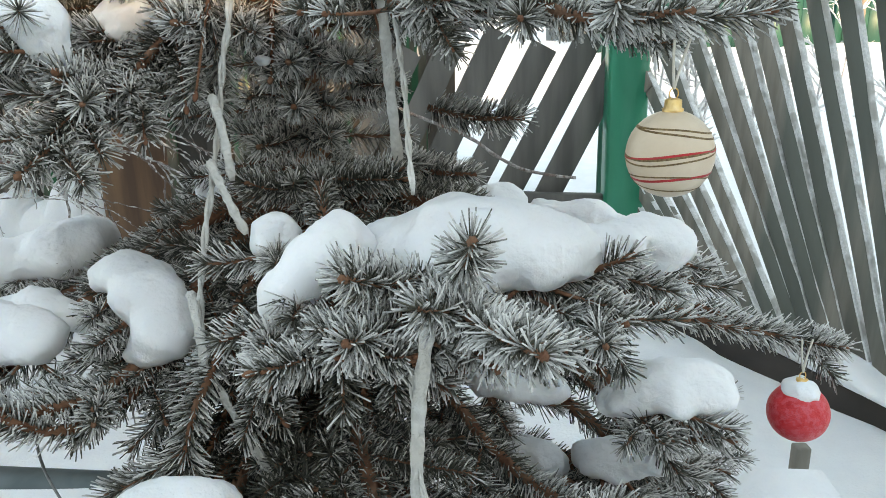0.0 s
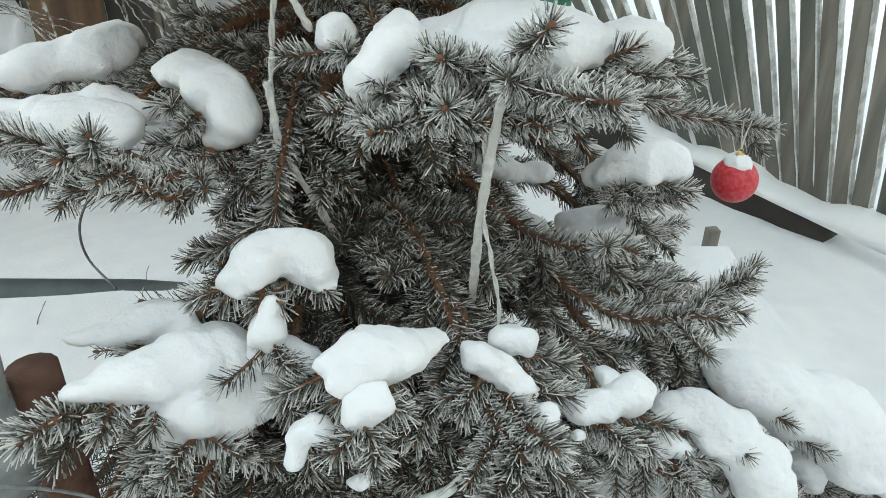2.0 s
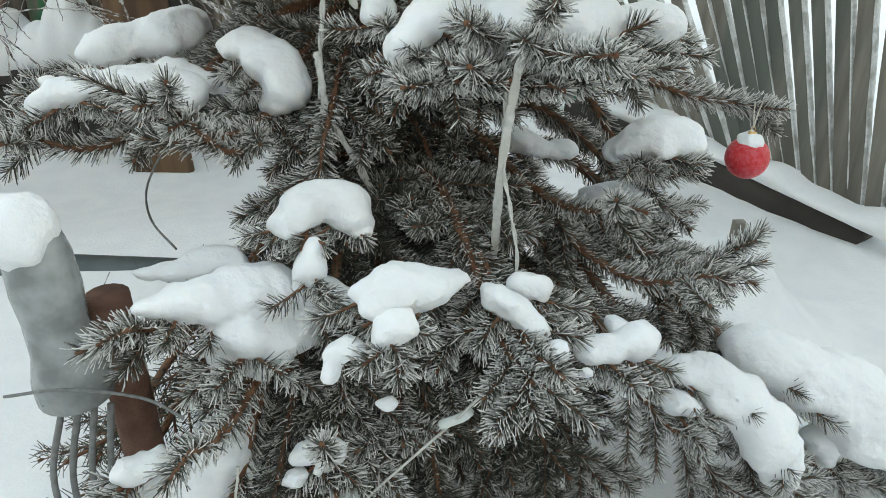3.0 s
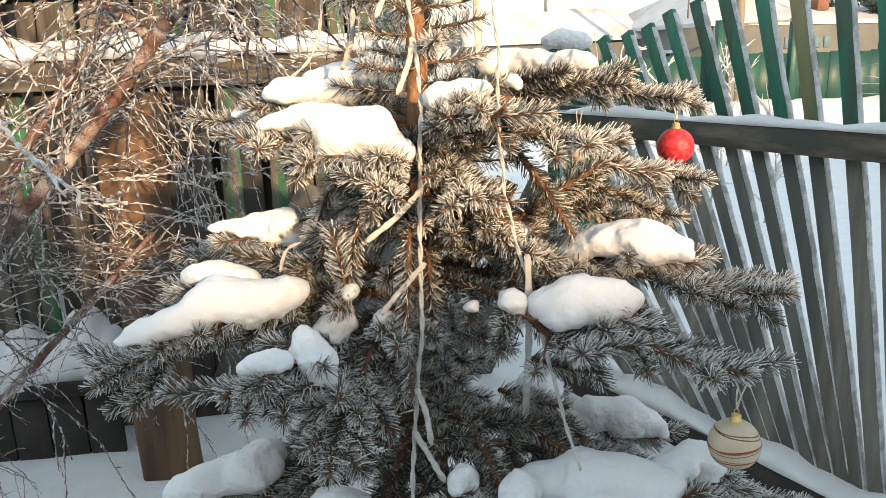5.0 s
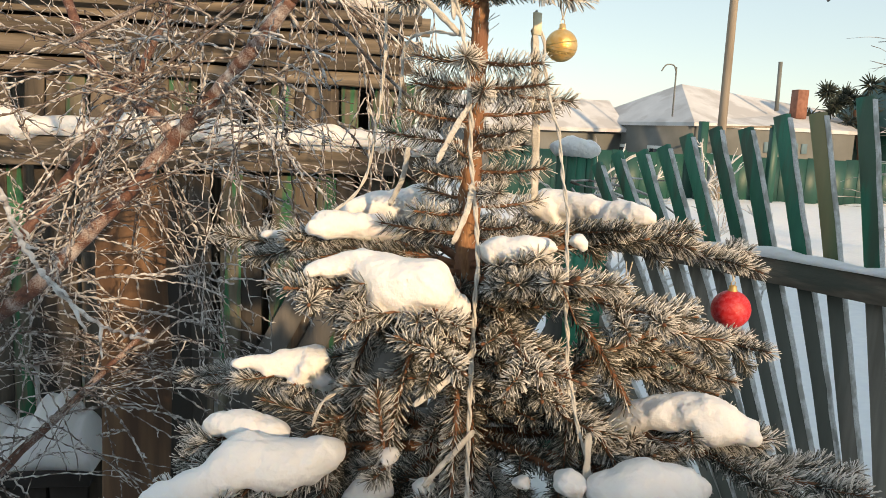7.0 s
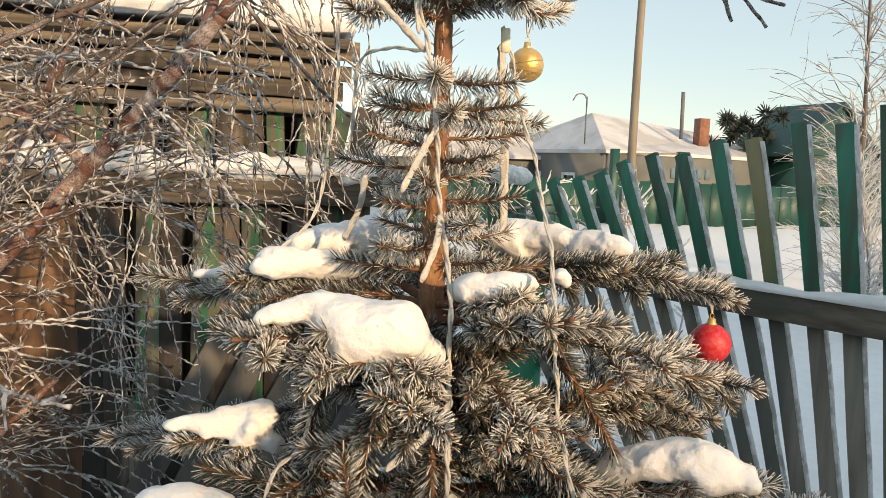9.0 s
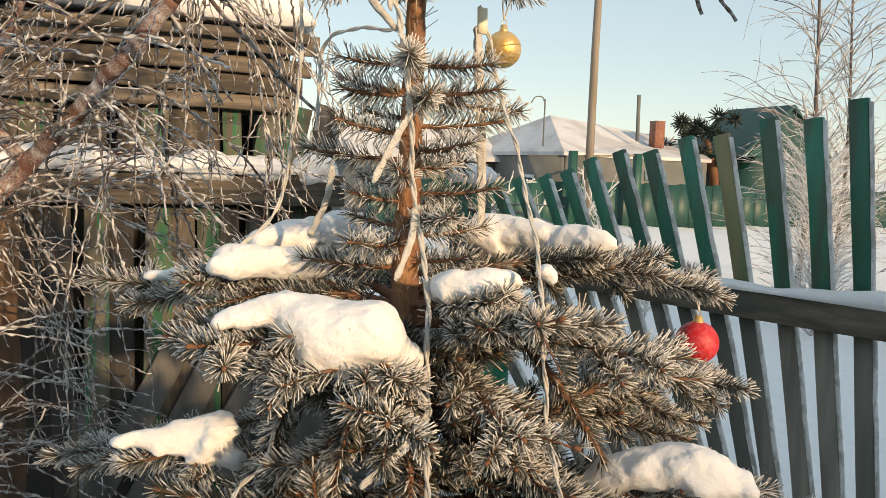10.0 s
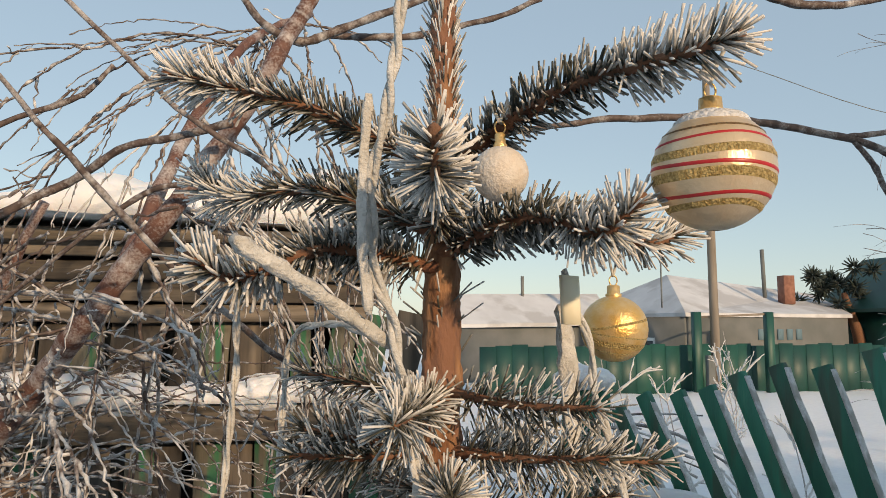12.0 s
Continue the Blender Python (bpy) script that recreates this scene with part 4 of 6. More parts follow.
# third tier
branch(spruce, 0.8, (0.03, 0.6, 0.8), 0.05, 0.0, 5, 0.1)
branch(spruce, 0.83, (-0.09, 0.605, 0.864), 0.02, 0.0, 6, 0.12)
branch(spruce, 0.80, (-0.088, 0.61, 0.82), 0.0, 0.0, 6, 0.12)
branch(spruce, 0.80, (0.145, 0.68, 0.80), 0.01, 0.0, 6, 0.12)
branch(spruce, 0.80, (0.43, 0.9, 0.672), 0.0, 0.0, 4, 0.09)
branch(spruce, 0.80, (0.3, 0.8, 0.72), 0.0, 0.0, 6, 0.12)
branch(spruce, 0.82, (-0.745, 0.95, 0.695), 0.0, 0.0, 5, 0.09)
branch(spruce, 0.80, (-0.666, 0.72, 0.736), 0.0, 0.0, 5, 0.09)
branch(spruce, 0.80, (-0.415, 0.615, 0.757), 0.0, 0.0, 5, 0.09)
branch(spruce, 0.80, (-0.44, 0.59, 0.79), 0.0, 0.0, 5, 0.09)
branch(spruce, 0.76, (-0.365, 0.75, 0.716), 0.0, 0.0, 6, 0.12)
branch(spruce, 0.74, (-0.265, 0.69, 0.694), 0.0, 0.0, 6, 0.12)
branch(spruce, 0.76, (-0.54, 1.0, 0.73), 0.0, 0.0, 6, 0.12)
branch(spruce, 0.7, (-0.6, 1.35, 0.62), 0.0, 0.0, 6, 0.12)
branch(spruce, 0.7, (0.3, 1.3, 0.62), 0.0, 0.0, 6, 0.12)
branch(spruce, 0.8, (-0.3, 1.65, 0.75), 0.0, 0.0, 6, 0.12)
# fourth tier
branch(spruce, 0.62, (-0.07, 0.79, 0.563), 0.0, 0.0, 6, 0.12, frost=0.7)
branch(spruce, 0.62, (0.355, 0.935, 0.471), -0.02, 0.0, 7, 0.13)
branch(spruce, 0.62, (0.17, 0.66, 0.612), 0.0, 0.0, 6, 0.12)
branch(spruce, 0.60, (0.29, 0.62, 0.52), 0.0, 0.0, 8, 0.14)
branch(spruce, 0.55, (0.43, 0.85, 0.35), -0.03, 0.0, 8, 0.14)
branch(spruce, 0.62, (-0.3, 0.75, 0.58), 0.0, 0.0, 6, 0.12, frost=0.7)
branch(spruce, 0.6, (0.25, 1.3, 0.5), 0.0, 0.0, 6, 0.12)
branch(spruce, 0.6, (-0.3, 1.5, 0.5), 0.0, 0.0, 6, 0.12)
branch(spruce, 0.55, (-0.2, 0.85, 0.42), 0.0, 0.0, 6, 0.12, frost=0.6)
# drooping undergrowth of the lowest tier
branch(spruce, 0.42, (-0.018, 0.550, 0.150), -0.03, 0.0, 8, 0.13, frost=0.8)
branch(spruce, 0.42, (-0.105, 0.500, 0.221), -0.03, 0.0, 8, 0.13, frost=0.6)
branch(spruce, 0.42, (-0.159, 0.600, 0.163), -0.03, 0.0, 8, 0.13, frost=0.5)
branch(spruce, 0.42, (0.071, 0.600, 0.105), -0.03, 0.0, 8, 0.13, frost=0.7)
branch(spruce, 0.42, (-0.229, 0.600, 0.249), -0.03, 0.0, 8, 0.13, frost=0.8)
branch(spruce, 0.50, (-0.273, 0.450, 0.457), -0.03, 0.0, 8, 0.13, frost=0.6)
branch(spruce, 0.42, (0.092, 0.600, 0.189), -0.03, 0.0, 8, 0.13, frost=0.5)
branch(spruce, 0.42, (0.005, 0.600, 0.184), -0.03, 0.0, 8, 0.13, frost=0.7)
branch(spruce, 0.42, (0.174, 0.650, 0.119), -0.03, 0.0, 8, 0.13, frost=0.8)
branch(spruce, 0.50, (-0.190, 0.550, 0.355), -0.03, 0.0, 8, 0.13, frost=0.6)
branch(spruce, 0.50, (-0.329, 0.420, 0.430), -0.03, 0.0, 8, 0.13, frost=0.5)
branch(spruce, 0.42, (-0.060, 0.700, 0.090), -0.03, 0.0, 8, 0.13, frost=0.7)
branch(spruce, 0.42, (-0.280, 0.620, 0.120), -0.03, 0.0, 8, 0.13, frost=0.8)
branch(spruce, 0.42, (0.120, 0.750, 0.160), -0.03, 0.0, 8, 0.13, frost=0.6)
for tip in ((-0.3, 0.62, 0.06), (-0.22, 0.58, 0.03), (-0.34, 0.7, 0.1), (-0.15, 0.66, 0.05), (-0.4, 0.8, 0.08), (-0.05, 0.8, 0.05), (-0.25, 0.5, 0.12), (0.1, 0.85, 0.06), (-0.61, 0.55, 0.22), (-0.7, 0.7, 0.17), (-0.64, 0.75, 0.16), (-0.5, 0.6, 0.1)):
    branch(spruce, 0.3, tip, -0.04, 0.0, 8, 0.14, frost=-0.3, per=420, label="dead brown lower branch")
# lowest, nearest tier
branch(spruce, 0.52, (-0.479, 0.45, 0.578), 0.03, 0.0, 4, 0.1, needle=0.031, free=True)
branch(spruce, 0.5, (-0.394, 0.33, 0.493), 0.02, 0.0, 6, 0.12, needle=0.031, free=True)
branch(spruce, 0.48, (-0.253, 0.42, 0.449), 0.02, 0.0, 6, 0.12, needle=0.031, free=True)
branch(spruce, 0.52, (0.014, 0.42, 0.534), 0.03, 0.0, 6, 0.12, needle=0.031, free=True)
branch(spruce, 0.5, (0.4, 0.75, 0.436), 0.02, 0.0, 8, 0.13)
branch(spruce, 0.5, (-0.403, 0.35, 0.488), 0.0, 0.0, 8, 0.14)
branch(spruce, 0.48, (-0.246, 0.45, 0.443), 0.0, 0.0, 8, 0.14)
branch(spruce, 0.45, (-0.161, 0.5, 0.369), 0.0, 0.0, 8, 0.14)
branch(spruce, 0.52, (-0.014, 0.44, 0.55), 0.02, 0.0, 8, 0.14)
branch(spruce, 0.5, (0.055, 0.5, 0.454), 0.0, 0.0, 7, 0.14)
branch(spruce, 0.4, (-0.116, 0.6, 0.13), -0.05, 0.0, 8, 0.14)
branch(spruce, 0.4, (0.164, 0.62, 0.138), -0.05, 0.0, 8, 0.14)
branch(spruce, 0.42, (0.29, 0.59, 0.28), -0.04, 0.0, 8, 0.14)
branch(spruce, 0.42, (0.43, 0.6, 0.085), -0.08, 0.0, 9, 0.14)
branch(spruce, 0.42, (0.57, 0.65, 0.045), -0.1, 0.0, 9, 0.14)
branch(spruce, 0.42, (0.73, 0.7, 0.03), -0.1, 0.0, 9, 0.14)
branch(spruce, 0.4, (-0.35, 0.6, 0.15), -0.05, 0.0, 8, 0.14, frost=0.7)
# short dark shoots close to the trunk
for i, z in enumerate(np.arange(0.12, 1.36, 0.0115)):
    a = i * 2.39996 + 0.4
    r = 0.15 + 0.04 * math.sin(i * 2.3)
    if 0.8 < z < 1.1:
        r *= 1.12
    bud(spruce, z, (TRUNK[0] + r * math.cos(a), TRUNK[1] + r * math.sin(a), z - 0.015), 0.7 if z < 0.75 else 1.0)
skirts(spruce)

def spray(tree, foot, tip, side=0):
    """A stout end shoot, with a few side shoots, reaching out from under the snow."""
    foot, tip = np.array(foot), np.array(tip)
    line = curve([foot, (foot + tip) / 2 + (0, 0, -0.006), tip], 6)
    wood, leaf = [tube(line, np.linspace(0.0045, 0.0025, len(line)), 6), end_bud(line, 0.0042)], [needles(line, 2100, 0.03, 1.0, lean=60)]
    for k in range(side):
        s = line[2 + k * 2]
        way = (tip - foot) / np.linalg.norm(tip - foot) + (-1) ** k * np.array([0.8, 0.1, -0.25])
        l2 = shoot(s, way, 0.07, 0.05)
        wood.append(tube(l2, 0.002, 5))
        leaf.append(needles(l2, 1900, 0.028, 1.0, lean=60))
    ob = part("branchlet", join(wood), BARK, tree)
    part("needles", join(leaf), NEEDLE, ob)


spray(spruce, (0.006, 0.66, 0.863), (0.012, 0.556, 0.915), 0)
spray(spruce, (-0.016, 0.68, 0.834), (0.048, 0.476, 0.871), 3)
spray(spruce, (0.066, 0.78, 0.799), (0.158, 0.72, 0.847), 2)
spray(spruce, (-0.021, 0.72, 0.832), (-0.08, 0.6, 0.875), 2)
spray(spruce, (-0.042, 0.7, 0.803), (-0.078, 0.58, 0.833), 2)
spray(spruce, (-0.13, 0.74, 0.788), (-0.156, 0.64, 0.804), 1)
spray(spruce, (0.309, 0.97, 0.695), (0.434, 0.9, 0.672), 0)
spray(spruce, (-0.345, 0.9, 0.995), (-0.355, 0.783, 1.015), 2)
spray(spruce, (-0.36, 0.84, 0.985), (-0.371, 0.720, 0.934), 3)
spray(spruce, (-0.262, 0.970, 0.991), (-0.311, 0.850, 0.986), 1)
spray(spruce, (-0.233, 0.976, 1.060), (-0.265, 0.850, 1.055), 2)
spray(spruce, (-0.186, 1.080, 1.014), (-0.178, 0.950, 1.009), 1)
spray(spruce, (-0.186, 1.090, 0.963), (-0.178, 0.960, 0.958), 2)
spray(spruce, (-0.205, 1.077, 1.046), (-0.232, 0.950, 1.041), 1)
spray(spruce, (-0.164, 1.089, 1.011), (-0.111, 0.970, 1.006), 2)
spray(spruce, (-0.055, 0.913, 1.057), (0.010, 0.800, 1.052), 1)
spray(spruce, (-0.181, 1.123, 0.859), (-0.138, 1.000, 0.854), 2)
spray(spruce, (-0.023, 1.026, 0.945), (0.082, 0.950, 0.940), 1)
spray(spruce, (-0.074, 1.052, 0.876), (0.027, 0.970, 0.871), 2)
spray(spruce, (-0.147, 1.098, 0.982), (-0.062, 1.000, 0.977), 1)
spray(spruce, (-0.196, 1.125, 0.911), (-0.232, 1.000, 0.906), 2)

# ---- courses of limbs, twigs and cords: x, y, z, radius ----
LIMB_MAIN = [(-0.513, 1.720, 1.856, 0.0150), (-0.571, 1.750, 1.782, 0.0170), (-0.627, 1.800, 1.720, 0.0180), (-0.719, 1.900, 1.627, 0.0190), (-0.821, 2.000, 1.531, 0.0205), (-0.922, 2.000, 1.409, 0.0200), (-1.052, 2.000, 1.263, 0.0200), (-1.182, 2.000, 1.125, 0.0210), (-1.376, 2.050, 0.973, 0.0230)]
LIMB_UP = [(-0.386, 1.700, 2.040, 0.0135), (-0.318, 1.720, 2.179, 0.0125), (-0.294, 1.720, 2.225, 0.0120), (-0.252, 1.740, 2.320, 0.0110)]
LIMB_LEFT = [(-0.821, 2.000, 1.531, 0.0150), (-0.897, 2.000, 1.607, 0.0140), (-0.991, 2.020, 1.675, 0.0130), (-1.047, 2.030, 1.758, 0.0130), (-1.090, 2.050, 1.870, 0.0120), (-1.115, 2.050, 1.952, 0.0110)]
SKY_A = [(-0.681, 1.700, 1.896, 0.0046), (-0.640, 1.700, 1.918, 0.0047), (-0.596, 1.690, 1.942, 0.0047), (-0.542, 1.670, 1.972, 0.0039), (-0.482, 1.650, 1.987, 0.0039), (-0.391, 1.620, 2.001, 0.0046)]
SKY_B = [(-0.568, 1.400, 1.955, 0.0023), (-0.552, 1.400, 1.936, 0.0023), (-0.515, 1.420, 1.893, 0.0030), (-0.476, 1.450, 1.849, 0.0031), (-0.433, 1.480, 1.800, 0.0026), (-0.378, 1.500, 1.749, 0.0027), (-0.312, 1.550, 1.693, 0.0029), (-0.245, 1.600, 1.645, 0.0023)]
SKY_C = [(-0.516, 1.600, 2.071, 0.0029), (-0.460, 1.600, 2.017, 0.0030), (-0.404, 1.600, 1.976, 0.0030), (-0.353, 1.600, 1.949, 0.0030), (-0.324, 1.620, 1.936, 0.0023)]
SKY_D = [(-0.642, 1.700, 2.039, 0.0031), (-0.601, 1.700, 2.058, 0.0032), (-0.565, 1.700, 2.101, 0.0024)]
SKY_E = [(-0.597, 1.700, 1.853, 0.0024), (-0.550, 1.680, 1.888, 0.0031), (-0.489, 1.660, 1.921, 0.0031), (-0.436, 1.640, 1.926, 0.0031), (-0.397, 1.620, 1.913, 0.0031)]
SKY_F = [(-0.405, 1.750, 2.249, 0.0043), (-0.361, 1.750, 2.193, 0.0052), (-0.310, 1.750, 2.172, 0.0052), (-0.250, 1.750, 2.192, 0.0053), (-0.145, 1.750, 2.241, 0.0045), (-0.072, 1.750, 2.284, 0.0045)]
SKY_G = [(-0.276, 1.800, 2.204, 0.0046), (-0.213, 1.800, 2.206, 0.0046), (-0.129, 1.800, 2.212, 0.0047), (-0.005, 1.800, 2.249, 0.0038), (0.094, 1.800, 2.291, 0.0039)]
SKY_H = [(0.013, 1.900, 2.071, 0.0042), (0.169, 1.900, 2.105, 0.0043), (0.333, 1.900, 2.124, 0.0056), (0.481, 1.900, 2.131, 0.0057), (0.585, 1.900, 2.122, 0.0058), (0.733, 1.900, 2.102, 0.0059), (0.873, 1.900, 2.068, 0.0048), (0.990, 1.900, 2.045, 0.0037)]
SKY_I = [(0.733, 1.900, 2.102, 0.0047), (0.830, 1.900, 2.121, 0.0048), (0.946, 1.900, 2.153, 0.0037), (1.097, 1.900, 2.187, 0.0038)]
SKY_J = [(0.753, 1.900, 2.093, 0.0036), (0.795, 1.900, 2.047, 0.0048), (0.827, 1.900, 1.989, 0.0036)]
SKY_K = [(0.802, 1.900, 2.087, 0.0036), (0.873, 1.900, 2.040, 0.0036), (0.938, 1.900, 1.982, 0.0037)]
SKY_L = [(0.239, 1.800, 2.364, 0.0049), (0.452, 1.800, 2.339, 0.0051), (0.563, 1.800, 2.321, 0.0062), (0.666, 1.800, 2.325, 0.0052), (0.797, 1.800, 2.355, 0.0042)]
FORE_TWIG = [(-0.891, 1.100, 1.472, 0.0049), (-0.856, 1.080, 1.393, 0.0049), (-0.806, 1.060, 1.331, 0.0041), (-0.743, 1.050, 1.280, 0.0041), (-0.671, 1.040, 1.257, 0.0033)]
CORD_A = [(-0.226, 1.060, 1.943, 0.0024), (-0.235, 1.050, 1.865, 0.0023), (-0.246, 1.060, 1.819, 0.0023), (-0.242, 1.070, 1.766, 0.0024), (-0.228, 1.075, 1.726, 0.0024)]
CORD_B = [(-0.099, 1.140, 1.773, 0.0033), (-0.090, 1.120, 1.725, 0.0031), (-0.095, 1.080, 1.669, 0.0028)]
CABLE_LOW = [(-0.299, 0.900, 0.632, 0.0043), (-0.301, 0.850, 0.570, 0.0043)]
LOOP_A = [(-0.334, 1.200, 1.785, 0.0046), (-0.335, 1.200, 1.677, 0.0047), (-0.346, 1.200, 1.576, 0.0047), (-0.367, 1.200, 1.481, 0.0048), (-0.441, 1.200, 1.412, 0.0038)]
LOOP_B = [(-0.439, 1.000, 1.140, 0.0042), (-0.426, 1.000, 1.174, 0.0042), (-0.392, 1.050, 1.187, 0.0044), (-0.369, 1.100, 1.226, 0.0036), (-0.345, 1.150, 1.269, 0.0038)]
LOOP_C = [(-0.229, 1.100, 1.726, 0.0025), (-0.275, 1.200, 1.737, 0.0043), (-0.298, 1.250, 1.715, 0.0051), (-0.301, 1.250, 1.669, 0.0050), (-0.304, 1.250, 1.599, 0.0050)]
GARDEN_CABLE = [(-0.564, 1.000, 0.389, 0.0040), (-0.615, 1.050, 0.422, 0.0041), (-0.614, 1.050, 0.484, 0.0040), (-0.580, 1.050, 0.546, 0.0039), (-0.548, 1.050, 0.576, 0.0039)]

# ---- ornaments ----
CREAM = material("cream_ornament_paint", (0.6, 0.46, 0.33), 0.3, second=(0.66, 0.53, 0.4), scale=25, bump=0.15, bump_scale=300)
PALE = material("pale_frosted_paint", (0.7, 0.6, 0.5), 0.6, second=(0.75, 0.68, 0.6), scale=120, bump=0.4, bump_scale=400)
RED = material("red_frosted_glass", (0.6, 0.012, 0.02), 0.4, second=(0.68, 0.04, 0.05), scale=120, bump=0.3, bump_scale=500, third=(0.66, 0.07, 0.09), third_scale=160)
GOLD = material("gold_ornament", (0.85, 0.5, 0.15), 0.32, 0.6, second=(0.9, 0.62, 0.3), scale=90, bump=0.25, bump_scale=500)
PEARL = material("golden_pearl_paint", (0.72, 0.52, 0.32), 0.3, 0.45, second=(0.8, 0.63, 0.44), scale=25, bump=0.15, bump_scale=400)
GOLD_GLITTER = material("gold_glitter", (0.4, 0.25, 0.08), 0.55, 0.4, second=(0.75, 0.55, 0.24), scale=500, bump=1.0, bump_scale=700)
BROWN_BAND = material("brown_glitter_band", (0.16, 0.085, 0.04), 0.5, 0.3, second=(0.3, 0.2, 0.09), scale=400, bump=0.8, bump_scale=600)
RED_BAND = material("red_band_paint", (0.5, 0.015, 0.02), 0.4, second=(0.42, 0.03, 0.03), scale=60)
GREEN_BALL = material("green_glass_ball", (0.02, 0.22, 0.1), 0.3, second=(0.03, 0.3, 0.14), scale=50)
THREAD = material("frosted_thread", (0.7, 0.66, 0.58), 0.9, second=(0.55, 0.5, 0.42), scale=150)


def ornament(c, r, mat, label, hang, bands=(), frost_cap=0.0, tilt=0.1):
    """A glass ball with a crimped metal cap, its wire ring and a thread up to the branch."""
    c = np.array(c)
    ob = thing("ball_ornament", tuple(c - (0, 0, r)), label, "ornament", "ornaments on the spruce")
    body = part("ball", ball(c, r, 30), mat, ob)
    top = c + (0, 0, r)
    part("cap", tube([top - (0, 0, 0.004), top + (0, 0, 0.001), top + (0, 0, 0.002), top + (0, 0, 0.008), top + (0, 0, 0.009)], [0.2 * r, 0.25 * r, 0.2 * r, 0.19 * r, 0.12 * r], 16), GOLD, ob, "gold metal cap")
    a = np.linspace(0, 2 * np.pi, 16)
    part("ring", tube(np.stack([top[0] + 0.0035 * np.cos(a), np.full(16, top[1]), top[2] + 0.0125 + 0.0045 * np.sin(a)], -1), 0.0006, 5), GOLD, ob)
    for s in (-1, 1):
        part("thread", tube(curve([top + (0, 0, 0.016), (top + (0, 0, 0.016) + np.array(hang)) / 2 + (0.003 * s, 0.002, 0), np.array(hang) + (0.006 * s, 0, 0)], 6), 0.0012, 5), THREAD, ob)
    for lat, wide, bm, tip in bands:
        ph = np.linspace(0, 2 * np.pi, 72, endpoint=False)
        la = lat + tip * np.sin(ph + lat * 37) + 0.02 * np.sin(3 * ph)
        rows = []
        for k in (-1, 0, 1):
            q = la + k * wide / 2
            rr = r * (1.012 if k == 0 else 1.002)
            rows.append(np.stack([c[0] + rr * np.cos(q) * np.cos(ph), c[1] + rr * np.cos(q) * np.sin(ph), c[2] + rr * np.sin(q)], -1))
        v = np.concatenate(rows)
        f = []
        for k in range(2):
            for j in range(72):
                p, q = k * 72 + j, k * 72 + (j + 1) % 72
                f += [(p, q, q + 72), (p, q + 72, p + 72)]
        part("band", (v, np.array(f)), bm, body)
    if frost_cap:
        thin = frost_cap < 0.5
        v, f = ball(c + (0, 0, r * (0.78 if thin else 1 - frost_cap * 0.35)), r * (0.64 if thin else 0.45 + 0.25 * frost_cap), 16, (1, 1, 0.38 if thin else 0.55 + 0.3 * frost_cap))
        v = v + np.array([noise.noise_vector(Vector(p) * 90) * (0.001 if thin else 0.004) for p in v])
        part("snow_cap", (v, f), SNOW if frost_cap > 0.5 else FROST, ob, "cap of snow on the ball")
    return ob


cream_bands = ((0.62, 0.05, BROWN_BAND, 0.12), (0.55, 0.05, BROWN_BAND, -0.14), (0.12, 0.06, BROWN_BAND, -0.13), (0.06, 0.06, RED_BAND, 0.12), (0.03, 0.04, BROWN_BAND, 0.16), (-0.46, 0.07, RED_BAND, 0.1), (-0.5, 0.04, BROWN_BAND, -0.12), (-0.68, 0.05, BROWN_BAND, 0.14))
ornament((0.174, 0.676, 0.947), 0.0345, CREAM, "cream ball ornament with thin brown and red bands", (0.176, 0.67, 1.035), cream_bands)
ornament((-0.064, 0.993, 1.817), 0.0325, PEARL, "cream ball ornament with gold and red bands, frosted on top", (-0.062, 0.985, 1.888), ((0.62, 0.05, BROWN_BAND, 0.02), (0.42, 0.05, RED_BAND, 0.04), (0.2, 0.14, GOLD_GLITTER, 0.03), (-0.02, 0.06, RED_BAND, 0.05), (-0.22, 0.16, GOLD_GLITTER, 0.04), (-0.5, 0.06, RED_BAND, 0.04), (-0.75, 0.12, GOLD_GLITTER, 0.05)), 0.2)
ornament((-0.031, 1.216, 1.732), 0.0275, GOLD, "shiny gold ball ornament with a glitter band", (-0.035, 1.2, 1.80), ((-0.35, 0.6, GOLD_GLITTER, 0.25), (0.2, 0.08, GOLD_GLITTER, 0.2)))
ornament((-0.161, 1.080, 1.830), 0.0180, PALE, "plain cream white ball ornament in the top whorl", (-0.161, 1.080, 1.878))
ornament((0.266, 1.101, 1.297), 0.033, RED, "red frosted ball ornament", (0.266, 1.105, 1.382), ())
ornament((0.396, 0.852, 0.608), 0.034, RED, "red frosted ball ornament with a cap of snow", (0.395, 0.85, 0.70), (), 0.7)
ornament((0.118, 1.2, 1.284), 0.021, CREAM, "small pale ball ornament half hidden in needles", (0.118, 1.2, 1.36))
ornament((0.248, 1.25, 1.13), 0.021, GREEN_BALL, "small green glass ball ornament", (0.248, 1.25, 1.19))

# ---- cords, ribbons and tapes ----
RIBBON = material("frosted_white_cloth", (0.52, 0.5, 0.46), 0.9, second=(0.7, 0.68, 0.64), scale=70, bump=0.8, bump_scale=300, third=(0.56, 0.53, 0.48), third_scale=20)


